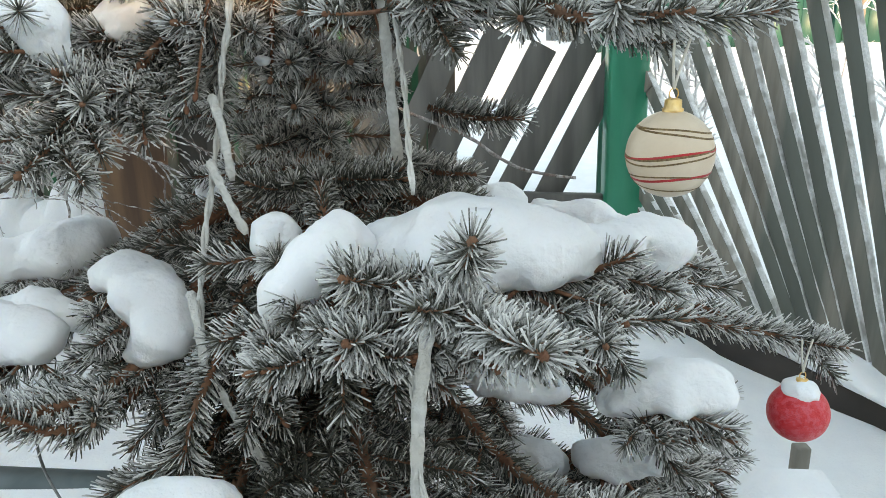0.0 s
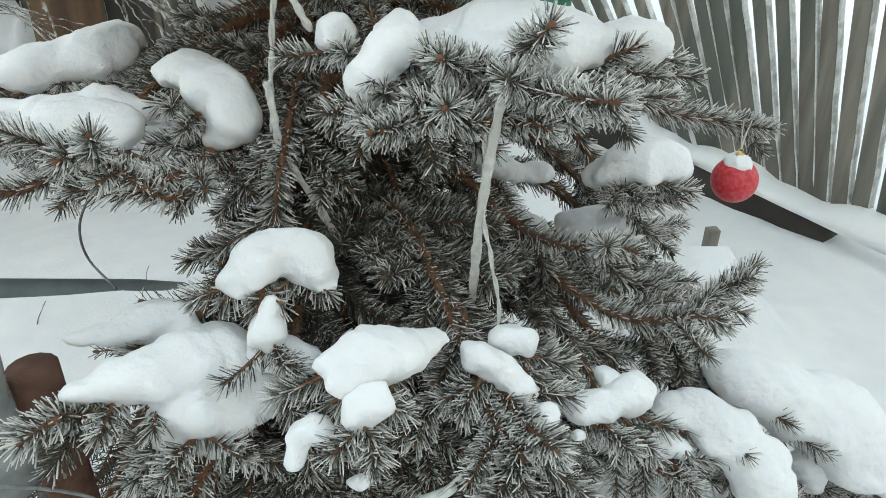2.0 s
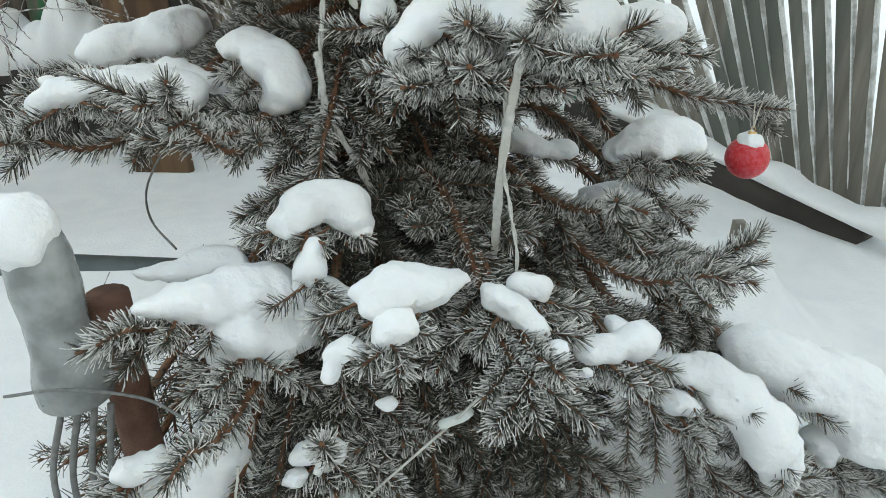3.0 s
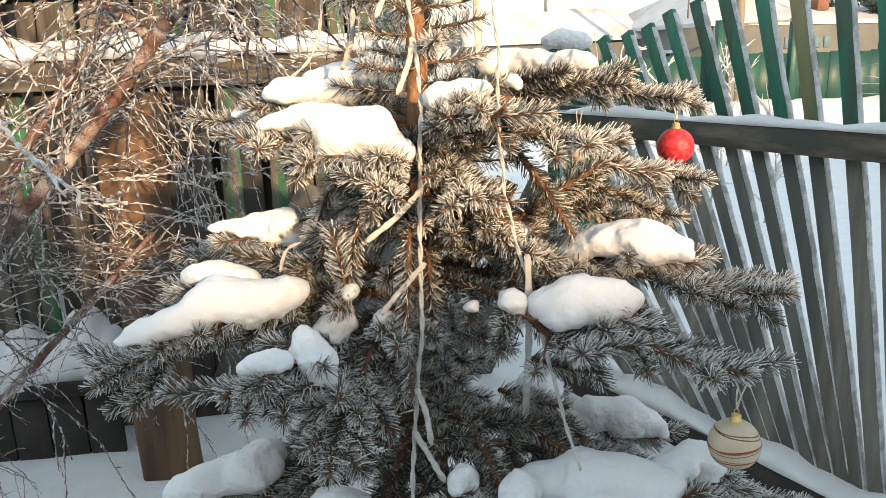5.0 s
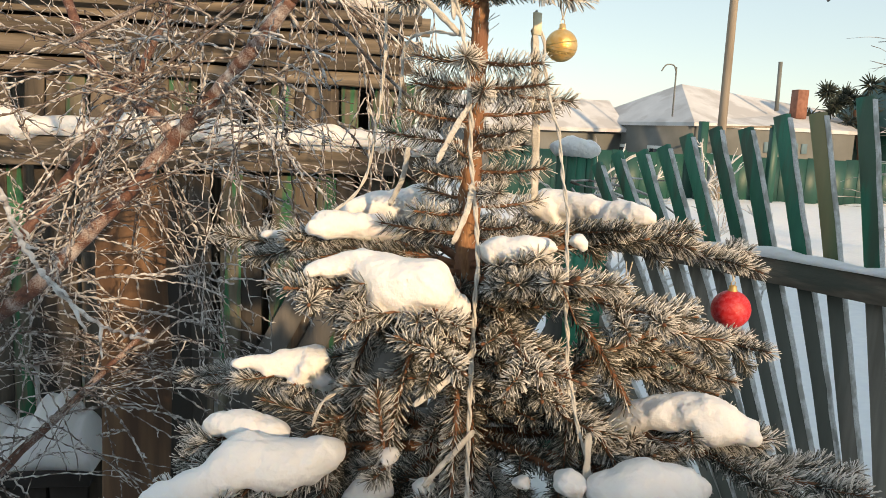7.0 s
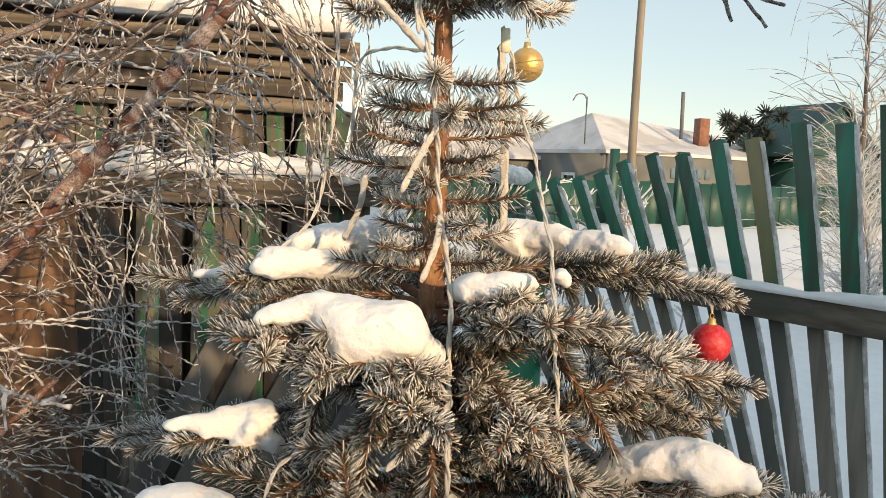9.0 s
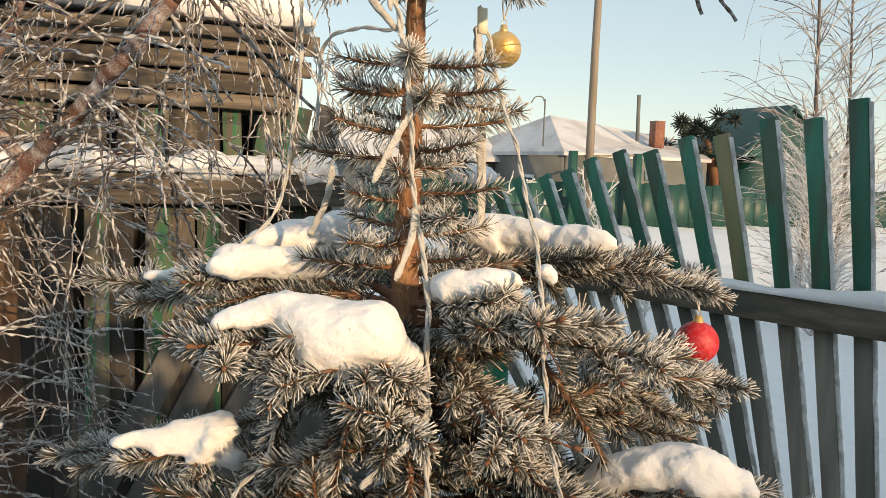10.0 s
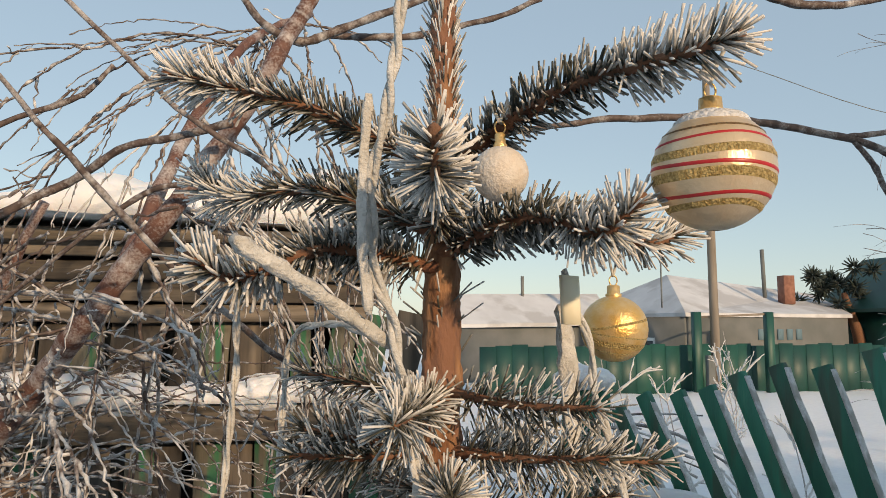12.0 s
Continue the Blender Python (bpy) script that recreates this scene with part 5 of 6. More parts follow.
def cord(points, radius, label, name="twisted_cord"):
    """Two strands twisted about one another along a course."""
    p = curve(points, 16)
    t, u, w = frames_along(p)
    seg = np.r_[0, np.cumsum(np.linalg.norm(np.diff(p, axis=0), axis=1))]
    ob = thing(name, tuple(p[-1]), label, "cord", "cords on the spruce")
    for k in (0, np.pi):
        a = seg / 0.022 * 2 + k
        q = p + radius * 0.55 * (np.cos(a)[:, None] * u + np.sin(a)[:, None] * w)
        q = q + np.array([noise.noise_vector(Vector(x) * 25) * 0.003 for x in p])
        part("strand", tube(q, radius * 0.62, 7), RIBBON, ob)
    return ob


def tape(points, width, label, thick=0.0013, face=(0, -1, 0)):
    """A flat frosted strip of cloth along a course, facing about face."""
    p = curve(points, 9)
    t, _, _ = frames_along(p)
    side = np.cross(t, np.array(face))
    side /= np.linalg.norm(side, axis=1, keepdims=True) + 1e-9
    up = np.cross(side, t)
    n = len(p)
    rows = []
    for i in range(n):
        w = width / 2 * (1 + 0.12 * math.sin(i * 1.7)) * (1.0 if 0 < i < n - 1 else 0.55)
        tw = 0.35 * math.sin(i * 0.55)
        s = side[i] * math.cos(tw) + up[i] * math.sin(tw)
        z = up[i] * math.cos(tw) - side[i] * math.sin(tw)
        for a, b in ((-1, -0.6), (-0.5, -1), (0.5, -1), (1, -0.6), (1, 0.6), (0.5, 1), (-0.5, 1), (-1, 0.6)):
            rows.append(p[i] + s * w * a + z * thick * b + RNG.normal(0, 0.0004, 3))
    f = []
    for i in range(n - 1):
        for j in range(8):
            a, b = i * 8 + j, i * 8 + (j + 1) % 8
            f += [(a, b, b + 8), (a, b + 8, a + 8)]
    for j in range(1, 7):
        f += [(0, j + 1, j), ((n - 1) * 8, (n - 1) * 8 + j, (n - 1) * 8 + j + 1)]
    return solo("cloth_tape", (np.array(rows), np.array(f)), RIBBON, label, "ribbon", "ribbons on the spruce")


cord([q[:3] for q in CORD_A] + CORD_LONG, 0.0036, "frosted twisted white cord hanging down the spruce")
cord([q[:3] for q in CORD_B] + CORD_THIN, 0.0027, "thin frosted white cord hanging down the spruce")
cord([(-0.035, 0.6, 0.8), (-0.03, 0.61, 0.70), (-0.012, 0.6, 0.6), (-0.008, 0.6, 0.51)], 0.0024, "short frosted white cord end")
tape([(-0.096, 1.155, 1.75), (-0.094, 1.15, 1.70), (-0.086, 1.15, 1.6), (-0.08, 1.15, 1.46)], 0.0135, "long frosted white cloth tape hanging straight")
tape([(-0.066, 0.86, 1.18), (-0.063, 0.865, 1.07), (-0.06, 0.89, 0.97), (-0.056, 0.92, 0.88)], 0.011, "frosted white cloth tape hanging straight")
tape([(-0.02, 0.595, 0.838), (-0.03, 0.6, 0.76), (-0.034, 0.62, 0.66), (-0.03, 0.66, 0.55)], 0.0105, "frosted white cloth tape hanging from a branch")
tape([(-0.318, 1.015, 1.778), (-0.275, 1.05, 1.752), (-0.23, 1.085, 1.722)], 0.0085, "frosted cloth tape stretched between a branch and the cord", 0.0035)
tape([(-0.212, 1.07, 1.62), (-0.235, 1.06, 1.585), (-0.262, 1.06, 1.53)], 0.009, "frosted ribbon tail tied to the cord")
tape([(-0.203, 1.07, 1.5), (-0.213, 1.05, 1.46), (-0.235, 1.04, 1.41)], 0.009, "frosted ribbon tail tied to the cord")
tape([(-0.208, 0.96, 1.27), (-0.25, 0.93, 1.235), (-0.30, 0.92, 1.2)], 0.009, "frosted ribbon tail tied to the cord")
tape([(-0.212, 0.925, 1.16), (-0.25, 0.91, 1.125), (-0.285, 0.9, 1.09)], 0.009, "frosted ribbon tail tied to the cord")
tape([(-0.24, 0.855, 0.985), (-0.228, 0.84, 0.95), (-0.222, 0.835, 0.9)], 0.009, "frosted ribbon tail tied to the cord")
tape([(-0.247, 0.845, 0.92), (-0.225, 0.82, 0.885), (-0.207, 0.81, 0.85)], 0.009, "frosted ribbon tail tied to the cord")
tape([(-0.262, 0.785, 0.8), (-0.258, 0.78, 0.77), (-0.255, 0.78, 0.72)], 0.009, "frosted ribbon tail tied to the cord")
tape([(-0.262, 0.785, 0.725), (-0.22, 0.76, 0.66), (-0.185, 0.75, 0.59)], 0.009, "long frosted ribbon tail tied to the cord")
tape([(-0.247, 1.055, 1.87), (-0.25, 1.06, 1.80), (-0.245, 1.06, 1.74)], 0.006, "frosted ribbon hanging in the top whorl")
tape([(-0.32, 1.2, 1.45), (-0.30, 1.18, 1.50), (-0.295, 1.16, 1.55)], 0.009, "frosted ribbon tail behind the trunk")
for course in (LOOP_A, LOOP_B, LOOP_C):
    cord([q[:3] for q in course], 0.0026, "frosted white cord looped between the branches")
solo("yellow_tag", plank((-0.101, 1.125, 1.735), (-0.099, 1.125, 1.768), 0.014, 0.006, (1, 0, 0), 0.002, 3), material("pale_yellow_plastic", (0.88, 0.78, 0.55), 0.5, second=(0.9, 0.82, 0.62), scale=40), "pale yellow tag on the tape", "tag")
WHITE_PLASTIC = material("translucent_white_plastic", (0.62, 0.66, 0.62), 0.35, second=(0.7, 0.72, 0.7), scale=30)
WIRE = material("grey_cable", (0.12, 0.12, 0.115), 0.6, second=(0.2, 0.2, 0.19), scale=80)
bx = thing("cable_box", (-0.255, 0.44, 0.29), "small white plastic box on a cable under the spruce", "junction box")
part("case", plank((-0.275, 0.44, 0.305), (-0.215, 0.445, 0.325), 0.034, 0.028, (0, 0.2, 1), 0.003, 2, 0), WHITE_PLASTIC, bx)
part("cable", tube(curve([(-0.215, 0.445, 0.325), (-0.18, 0.46, 0.35), (-0.13, 0.48, 0.385), (-0.09, 0.46, 0.45), (-0.05, 0.46, 0.5)], 8), 0.0018, 6), RIBBON, bx)
part("lead", tube(curve([(-0.275, 0.44, 0.305), (-0.32, 0.43, 0.3), (-0.36, 0.42, 0.34), (-0.35, 0.42, 0.42)], 8), 0.0018, 6), RIBBON, bx)
solo("string_bulb", tube(curve([(-0.115, 0.47, 0.425), (-0.09, 0.465, 0.44), (-0.08, 0.462, 0.452)], 5), 0.006, 8), WHITE_PLASTIC, "small pale bulb of a light string", "bulb")

# ---- bottle on a post ----
CLOUDY = material("cloudy_plastic", (0.28, 0.29, 0.28), 0.25, second=(0.55, 0.57, 0.56), scale=22, bump=0.5, bump_scale=30)
CLOUDY.node_tree.nodes["Principled BSDF"].inputs["Transmission Weight"].default_value = 0.45

bottle = thing("bottle_cap_post", (-0.56, 0.56, -0.05), "wooden post capped with a cloudy plastic bottle", "post")
part("post", tube([(-0.54, 0.6, -0.05), (-0.53, 0.6, 0.3), (-0.528, 0.6, 0.545)], 0.028, 14), material("reddish_post_wood", (0.1, 0.042, 0.028), 0.9, second=(0.16, 0.075, 0.05), scale=30, bump=0.5), bottle)
zz = np.array([0.40, 0.402, 0.43, 0.47, 0.52, 0.56, 0.60, 0.635, 0.655, 0.66])
part("bottle", tube(np.stack([np.full(10, -0.572), np.full(10, 0.55), zz + 0.03], -1), [0.01, 0.046, 0.047, 0.038, 0.037, 0.04, 0.038, 0.03, 0.018, 0.006], 20), CLOUDY, bottle, "cloudy grey plastic bottle")
for k in range(4):
    part("cable", tube(curve([(-0.59 + 0.02 * k, 0.54, 0.42), (-0.62 + 0.025 * k, 0.52, 0.3), (-0.6 + 0.02 * k, 0.5, 0.15), (-0.63 + 0.03 * k, 0.52, -0.03)], 8), 0.0045, 8), WIRE, bottle)
cap_v, cap_f = ball((-0.585, 0.545, 0.665), 0.046, 16, (1, 1, 0.95))
part("snow_cap", (cap_v + np.array([noise.noise_vector(Vector(q) * 40) * 0.008 for q in cap_v]), cap_f), SNOW, bottle, "snow frozen on the bottle")
part("wire", tube(curve([(-0.63, 0.5, 0.47), (-0.55, 0.49, 0.485), (-0.46, 0.47, 0.485), (-0.41, 0.45, 0.47)], 8), 0.002, 6), WIRE, bottle)
solo("thin_cable", tube(curve([q[:3] for q in GARDEN_CABLE], 8), 0.0022, 6), WIRE, "thin grey cable looping in the snow", "cable")

# ---- frosted cherry shrub ----
shrub = thing("cherry_shrub", (-1.5, 1.75, 0), "bare frosted cherry shrub with a tangle of drooping twigs", "shrub")


def limb(course, name="limb", frost=0.5):
    c = np.array(course)
    p = curve(c[:, :3], 10)
    r = np.interp(np.linspace(0, 1, len(p)), np.linspace(0, 1, len(c)), c[:, 3])
    r = r * (1 + 0.06 * np.sin(np.arange(len(p)) * 1.3)) * (1.0 if c[:, 3].max() > 0.012 else 1.2 + 0.2 * RNG.random(len(p)))
    q = p + np.array([noise.noise_vector(Vector(x) * 18) * 0.004 for x in p])
    fr = frost + RNG.normal(0, 0.16, len(p))
    part(name, tube(q, r, 12 if c[:, 3].max() > 0.012 else 6, fr), LIMB if c[:, 3].max() > 0.012 else TWIG, shrub)
    return p


main = limb(LIMB_MAIN + [(-1.6, 2.05, 0.75, 0.028), (-1.65, 2.05, -0.05, 0.033)])
up = limb([(*main[0], 0.0145)] + LIMB_UP)
left = limb(LIMB_LEFT)
limb([(-0.16, 1.9, 0.86, 0.003), (0.04, 1.9, 0.769, 0.0035), (0.15, 1.9, 0.697, 0.0035), (0.24, 1.9, 0.668, 0.003), (0.318, 1.9, 0.657, 0.003)], "twig")
for c in (SKY_A, SKY_B, SKY_C, SKY_D, SKY_E, SKY_F, SKY_G, SKY_H, SKY_I, SKY_J, SKY_K, SKY_L):
    limb([tuple(np.array(c[0]) + 0.35 * np.array([*(np.array(c[0][:3]) - c[1][:3]), 0]) / np.linalg.norm(np.array(c[0][:3]) - c[1][:3]))] + c if c in (SKY_A, SKY_B, SKY_C, SKY_D, SKY_E) else c, "twig")



def knobby(p, r, frost, sides=4):
    """A thin twig with frost-laden knots at uneven steps."""
    knot = RNG.random(len(p)) > 0.6
    r = np.linspace(r, r * 0.6, len(p)) * (1 + 0.45 * knot) * RNG.uniform(0.65, 1.3, len(p))
    q = p + RNG.normal(0, 0.0013, p.shape) + np.array([noise.noise_vector(Vector(x) * 4) * 0.004 for x in p])
    return tube(q, r, sides, np.full(len(p), frost) + RNG.normal(0, 0.25, len(p)) + 0.35 * knot)


fore = curve([q[:3] for q in FORE_TWIG], 14)
part("twig", knobby(fore, 0.0036, 0.95, 6), TWIG, shrub, "thickly frosted twig")
for j in range(6, len(fore) - 4, 9):
    out_way = fore[j] - fore[j - 1]
    out_way = out_way / np.linalg.norm(out_way) + RNG.normal(0, 0.7, 3)
    part("twig", knobby(fore[j] + out_way / np.linalg.norm(out_way) * np.linspace(0, 0.05, 6)[:, None], 0.0026, 0.95, 5), TWIG, shrub, "thickly frosted twig")


def drooping(start, way, length, drop, n=22):
    s = np.linspace(0, 1, n)[:, None]
    way = np.asarray(way, dtype=float)
    way /= np.linalg.norm(way)
    return np.asarray(start) + way * length * s + np.array([0, 0, -1.0]) * drop * length * s**2 + RNG.normal(0, 0.03, 3) * length * np.sin(s * 5)


def zigzag(start, way, length, drop, step=0.01):
    """A twig that changes its way a little at every bud."""
    n = max(5, int(length / step))
    way = np.asarray(way, dtype=float)
    way /= np.linalg.norm(way)
    p = [np.asarray(start, dtype=float)]
    for k in range(n):
        way = way + RNG.normal(0, 0.06 if k % 6 == 5 else 0.004, 3) + np.array([0, 0, -drop / n])
        way /= np.linalg.norm(way)
        p.append(p[-1] + way * length / n)
    return np.array(p)


def weeping(stems, count, rise=(0.1, 1.0), size=(0.5, 1.35), fall=(0.5, 2.2), ceiling=1.86):
    """Long arching twigs from the limbs, with side twigs and spurs."""
    out = []
    stems = stems[stems[:, 2] < ceiling]
    for i in range(count):
        a = stems[RNG.integers(len(stems))]
        way = np.array([RNG.normal(0.1, 0.7), RNG.normal(-0.05, 0.4), RNG.uniform(*rise)])
        p = zigzag(a, way, RNG.uniform(*size), RNG.uniform(*fall))
        cut = np.flatnonzero((p[:, 0] > -0.42) & (p[:, 1] < 1.8) | (p[:, 1] < 1.28) | (p[:, 0] > -0.08) | (p[:, 2] > ceiling))
        p = p[:cut[0]] if len(cut) else p
        if len(p) < 8:
            continue
        r = RNG.uniform(0.0018, 0.0034)
        fr = RNG.uniform(0.25, 0.75)
        out.append(knobby(p, r, fr))
        for j in range(4, len(p) - 1, 9):
            e = p[j] - p[j - 1]
            out.append(knobby(zigzag(p[j], e / np.linalg.norm(e) + RNG.normal(0, 0.8, 3), RNG.uniform(0.012, 0.035), 0.1), r * 0.8, fr + 0.25, 3))
        for k in range(RNG.integers(3, 7)):
            j = RNG.integers(3, len(p) - 1)
            d = p[j] - p[j - 1]
            d = d / np.linalg.norm(d) + RNG.normal(0, 0.33, 3)
            tw = zigzag(p[j], d, RNG.uniform(0.08, 0.38), RNG.uniform(0, 0.8))
            if np.any((tw[:, 0] > -0.4) & (tw[:, 1] < 1.78)) or tw[:, 1].min() < 1.25 or tw[:, 0].max() > -0.05 or tw[:, 2].max() > ceiling + 0.04:
                continue
            out.append(knobby(tw, r * 0.75, fr + 0.1))
            for m in range(RNG.integers(0, 3)):
                g = RNG.integers(1, len(tw))
                e = tw[g] - tw[g - 1]
                out.append(knobby(zigzag(tw[g], e / np.linalg.norm(e) + RNG.normal(0, 0.6, 3), RNG.uniform(0.02, 0.09), 0.1), r * 0.6, fr + 0.2, 3))
    return join(out)


back_limb = limb([(-1.55, 1.95, 0.7, 0.02), (-1.3, 2.2, 1.2, 0.018), (-1.05, 2.35, 1.6, 0.014), (-0.85, 2.3, 2.0, 0.01)])
side_limb = limb([(-1.6, 1.9, 0.6, 0.018), (-1.75, 2.0, 1.2, 0.016), (-1.6, 2.1, 1.8, 0.012), (-1.45, 2.05, 2.2, 0.008)])
low_limb = limb([(-1.5, 1.9, 0.4, 0.016), (-1.2, 2.1, 0.7, 0.012), (-0.95, 2.25, 0.95, 0.008)])
over_limb = limb([(*main[6], 0.013), (-0.5, 1.9, 2.05, 0.011), (-0.42, 2.1, 2.3, 0.009), (-0.3, 2.3, 2.45, 0.006)])
part("hanging_thicket", weeping(over_limb, 32, (-0.7, 0.1), (0.6, 1.3), (1.0, 3.0), 2.5), TWIG, shrub, "fine frosted twigs", "stuff")
part("limb_thicket", weeping(np.vstack([main[15:75], left]), 52, (-0.5, 0.8), (0.5, 1.3), (0.4, 2.0)), TWIG, shrub, "fine frosted twigs", "stuff")
part("crown_thicket", weeping(np.vstack([back_limb, side_limb]), 72, (-0.3, 0.9), (0.5, 1.3), (0.4, 2.0)), TWIG, shrub, "fine frosted twigs", "stuff")
part("low_thicket", weeping(np.vstack([low_limb, main[60:]]), 60, (-0.3, 0.6), (0.35, 0.9), (0.2, 1.0)), TWIG, shrub, "fine frosted twigs", "stuff")

for gx, gy, gh in ((-0.72, 1.5, 0.16), (-0.66, 1.42, 0.12), (-0.52, 1.55, 0.2), (-0.95, 1.5, 0.14), (0.5, 1.22, 0.13), (0.56, 1.18, 0.09)):
    stem = zigzag((gx, gy, ground_z(gx, gy) - 0.02), (RNG.normal(0, 0.3), RNG.normal(0, 0.3), 1), gh, 0.2, 0.02)
    solo("dry_stem", knobby(stem, 0.0016, 0.3), TWIG, "thin dry stem standing in the snow", "stem", "dry stems in the snow")

# ---- far side: houses, pole, trees ----
WALL_GREY = material("grey_house_wall", (0.13, 0.14, 0.135), 0.9, second=(0.18, 0.185, 0.18), scale=1.2, bump=0.2, bump_scale=10)
METAL_GREEN = material("green_sheet_fence", (0.004, 0.045, 0.038), 0.5, second=(0.006, 0.062, 0.05), scale=1.5)
TEAL = material("teal_sheet_fence", (0.006, 0.06, 0.048), 0.5, second=(0.008, 0.08, 0.06), scale=1.5)
BRICK = material("red_brick", (0.22, 0.095, 0.065), 0.9, second=(0.3, 0.14, 0.1), scale=8)
GLASS = material("dark_window_glass", (0.03, 0.035, 0.04), 0.1, second=(0.05, 0.055, 0.06), scale=2)
WHITE_PAINT = material("white_window_paint", (0.7, 0.7, 0.68), 0.6, second=(0.6, 0.6, 0.58), scale=5)
POLE_WOOD = material("pole_wood", (0.19, 0.155, 0.12), 0.85, second=(0.27, 0.225, 0.18), scale=6, stretch=(1, 1, 0.1))


def slab(pts, thick, up=(0, 0, 1)):
    """A thick plate over a ring of points."""
    p = np.array(pts, dtype=float)
    n = len(p)
    v = np.vstack([p, p + np.array(up) * thick])
    f = [(0, i + 1, i) for i in range(1, n - 1)] + [(n, n + i, n + i + 1) for i in range(1, n - 1)]
    for i in range(n):
        j = (i + 1) % n
        f += [(i, j, n + j), (i, n + j, n + i)]
    return v, np.array(f)


house = thing("village_house", (12, 24, -0.5), "low grey village house with a snowy hipped roof", "house")
A, C, B = np.array((9.2, 28.0)), np.array((10.75, 21.8)), np.array((17.5, 23.6))
D = A + B - C
for a, b in ((A, C), (C, B), (B, D), (D, A)):
    part("wall", plank((*a, 0.85), (*b, 0.85), 2.7, 0.2, (0, 0, 1), 0.01, 2, 0), WALL_GREY, house)
pk1, pk2 = np.array((11.88, 25.3, 3.51)), np.array((18.97, 27.2, 2.96))
e = lambda q, z=2.1: (*(q + (q - (A + B) / 2) * 0.05), z)
part("roof", slab([e(A), e(C), tuple(pk1)], 0.12), ROOF_SNOW, house, "snow-covered roof slope", smooth=False)
part("roof", slab([e(C), e(B), tuple(pk2), tuple(pk1)], 0.12), ROOF_SNOW, house, "snow-covered roof slope", smooth=False)
part("roof", slab([e(B), e(D), tuple(pk2)], 0.12), ROOF_SNOW, house, "snow-covered roof slope", smooth=False)
part("roof", slab([e(D), e(A), tuple(pk1), tuple(pk2)], 0.12), ROOF_SNOW, house, "snow-covered roof slope", smooth=False)
part("chimney", plank((16.02, 24.6, 2.6), (16.02, 24.6, 3.6), 0.42, 0.42, (1, 0, 0), 0.02, 3), BRICK, house, "red brick chimney")
part("stove_pipe", tube([(14.93, 24.2, 2.8), (14.89, 24.2, 4.47)], 0.07, 10), WALL_GREY, house, "tall metal stove pipe")
for s in (0.42, 0.72):
    q = A + (C - A) * s
    nrm = np.array((-0.59, -0.81))
    q = q + nrm * 0.11
    d = (C - A) / np.linalg.norm(C - A)
    w = part("window", plank((*(q - d * 0.36), 0.95), (*(q + d * 0.36), 0.95), 1.0, 0.08, (0, 0, 1), 0.01, 2, 0), WHITE_PAINT, house, "white framed window")
    q = q + nrm * 0.05
    part("pane", plank((*(q - d * 0.25), 0.95), (*(q + d * 0.25), 0.95), 0.8, 0.02, (0, 0, 1), 0.004, 2, 0), GLASS, w)
q0 = C + (B - C) * 0.42
d = (B - C) / np.linalg.norm(B - C)
nrm = np.array((d[1], -d[0]))
for k in range(5):
    q = q0 + d * (k * 0.42) + nrm * 0.12
    part("painted_bar", plank((*(q - d * 0.13), 1.55), (*(q + d * 0.13), 1.55), 0.34, 0.02, (0, 0, 1), 0.004, 2, 0), material("faded_blue_paint", (0.12, 0.2, 0.24), 0.8) if k == 0 else bpy.data.materials["faded_blue_paint"], house, "faded painted sign bar")
antenna = thing("roof_antenna", (10.4, 22.9, 2.4), "thin bent metal antenna on the house roof", "antenna")
part("mast", tube([(10.5, 22.9, 2.4), (10.5, 22.9, 3.95)], 0.025, 6), WALL_GREY, antenna)
part("hoop", tube(curve([(10.5, 22.9, 3.8), (10.4, 22.9, 4.0), (10.15, 22.9, 4.0), (10.0, 22.9, 3.8)], 6), 0.022, 6), WALL_GREY, antenna)

house2 = thing("distant_cottage", (5, 27, -0.6), "distant cottage with a frosted tiled roof", "house")
part("wall", plank((4.0, 26, 0.6), (9.5, 27, 0.6), 2.4, 3.5, (0, 0, 1), 0.02, 2, 0), WALL_GREY, house2)
part("roof", slab([(3.6, 24.0, 1.75), (9.9, 25.0, 1.85), (9.9, 27.0, 2.9), (3.6, 26.0, 2.8)], 0.12), ROOF_SNOW, house2, "frosted roof slope", smooth=False)
part("roof", slab([(3.6, 28.2, 1.75), (9.9, 29.2, 1.85), (9.9, 27.0, 2.9), (3.6, 26.0, 2.8)], 0.12), ROOF_SNOW, house2, "frosted roof slope", smooth=False)
part("stove_pipe", tube([(6.9, 26.4, 2.8), (6.9, 26.4, 3.6)], 0.06, 8), WALL_GREY, house2)

barn = thing("green_barn", (21, 25, -0.6), "dark green wooden barn with a gabled roof", "barn")
part("wall", plank((18.9, 24.4, 0.9), (23.5, 25.6, 0.9), 3.0, 3.0, (0, 0, 1), 0.02, 2, 0), METAL_GREEN, barn)
part("gable", slab([(18.7, 22.75, 2.4), (23.7, 24.1, 2.4), (21.1, 23.4, 4.2)], 0.15, (0.2, 0.9, 0)), METAL_GREEN, barn, smooth=False)
part("roof", slab([(18.4, 22.7, 2.3), (18.0, 26.0, 2.3), (20.8, 26.6, 4.3), (21.1, 23.2, 4.3)], 0.12), METAL_GREEN, barn, smooth=False)
part("roof", slab([(24.0, 24.0, 2.3), (23.6, 27.3, 2.3), (20.8, 26.6, 4.3), (21.1, 23.2, 4.3)], 0.12), METAL_GREEN, barn, smooth=False)

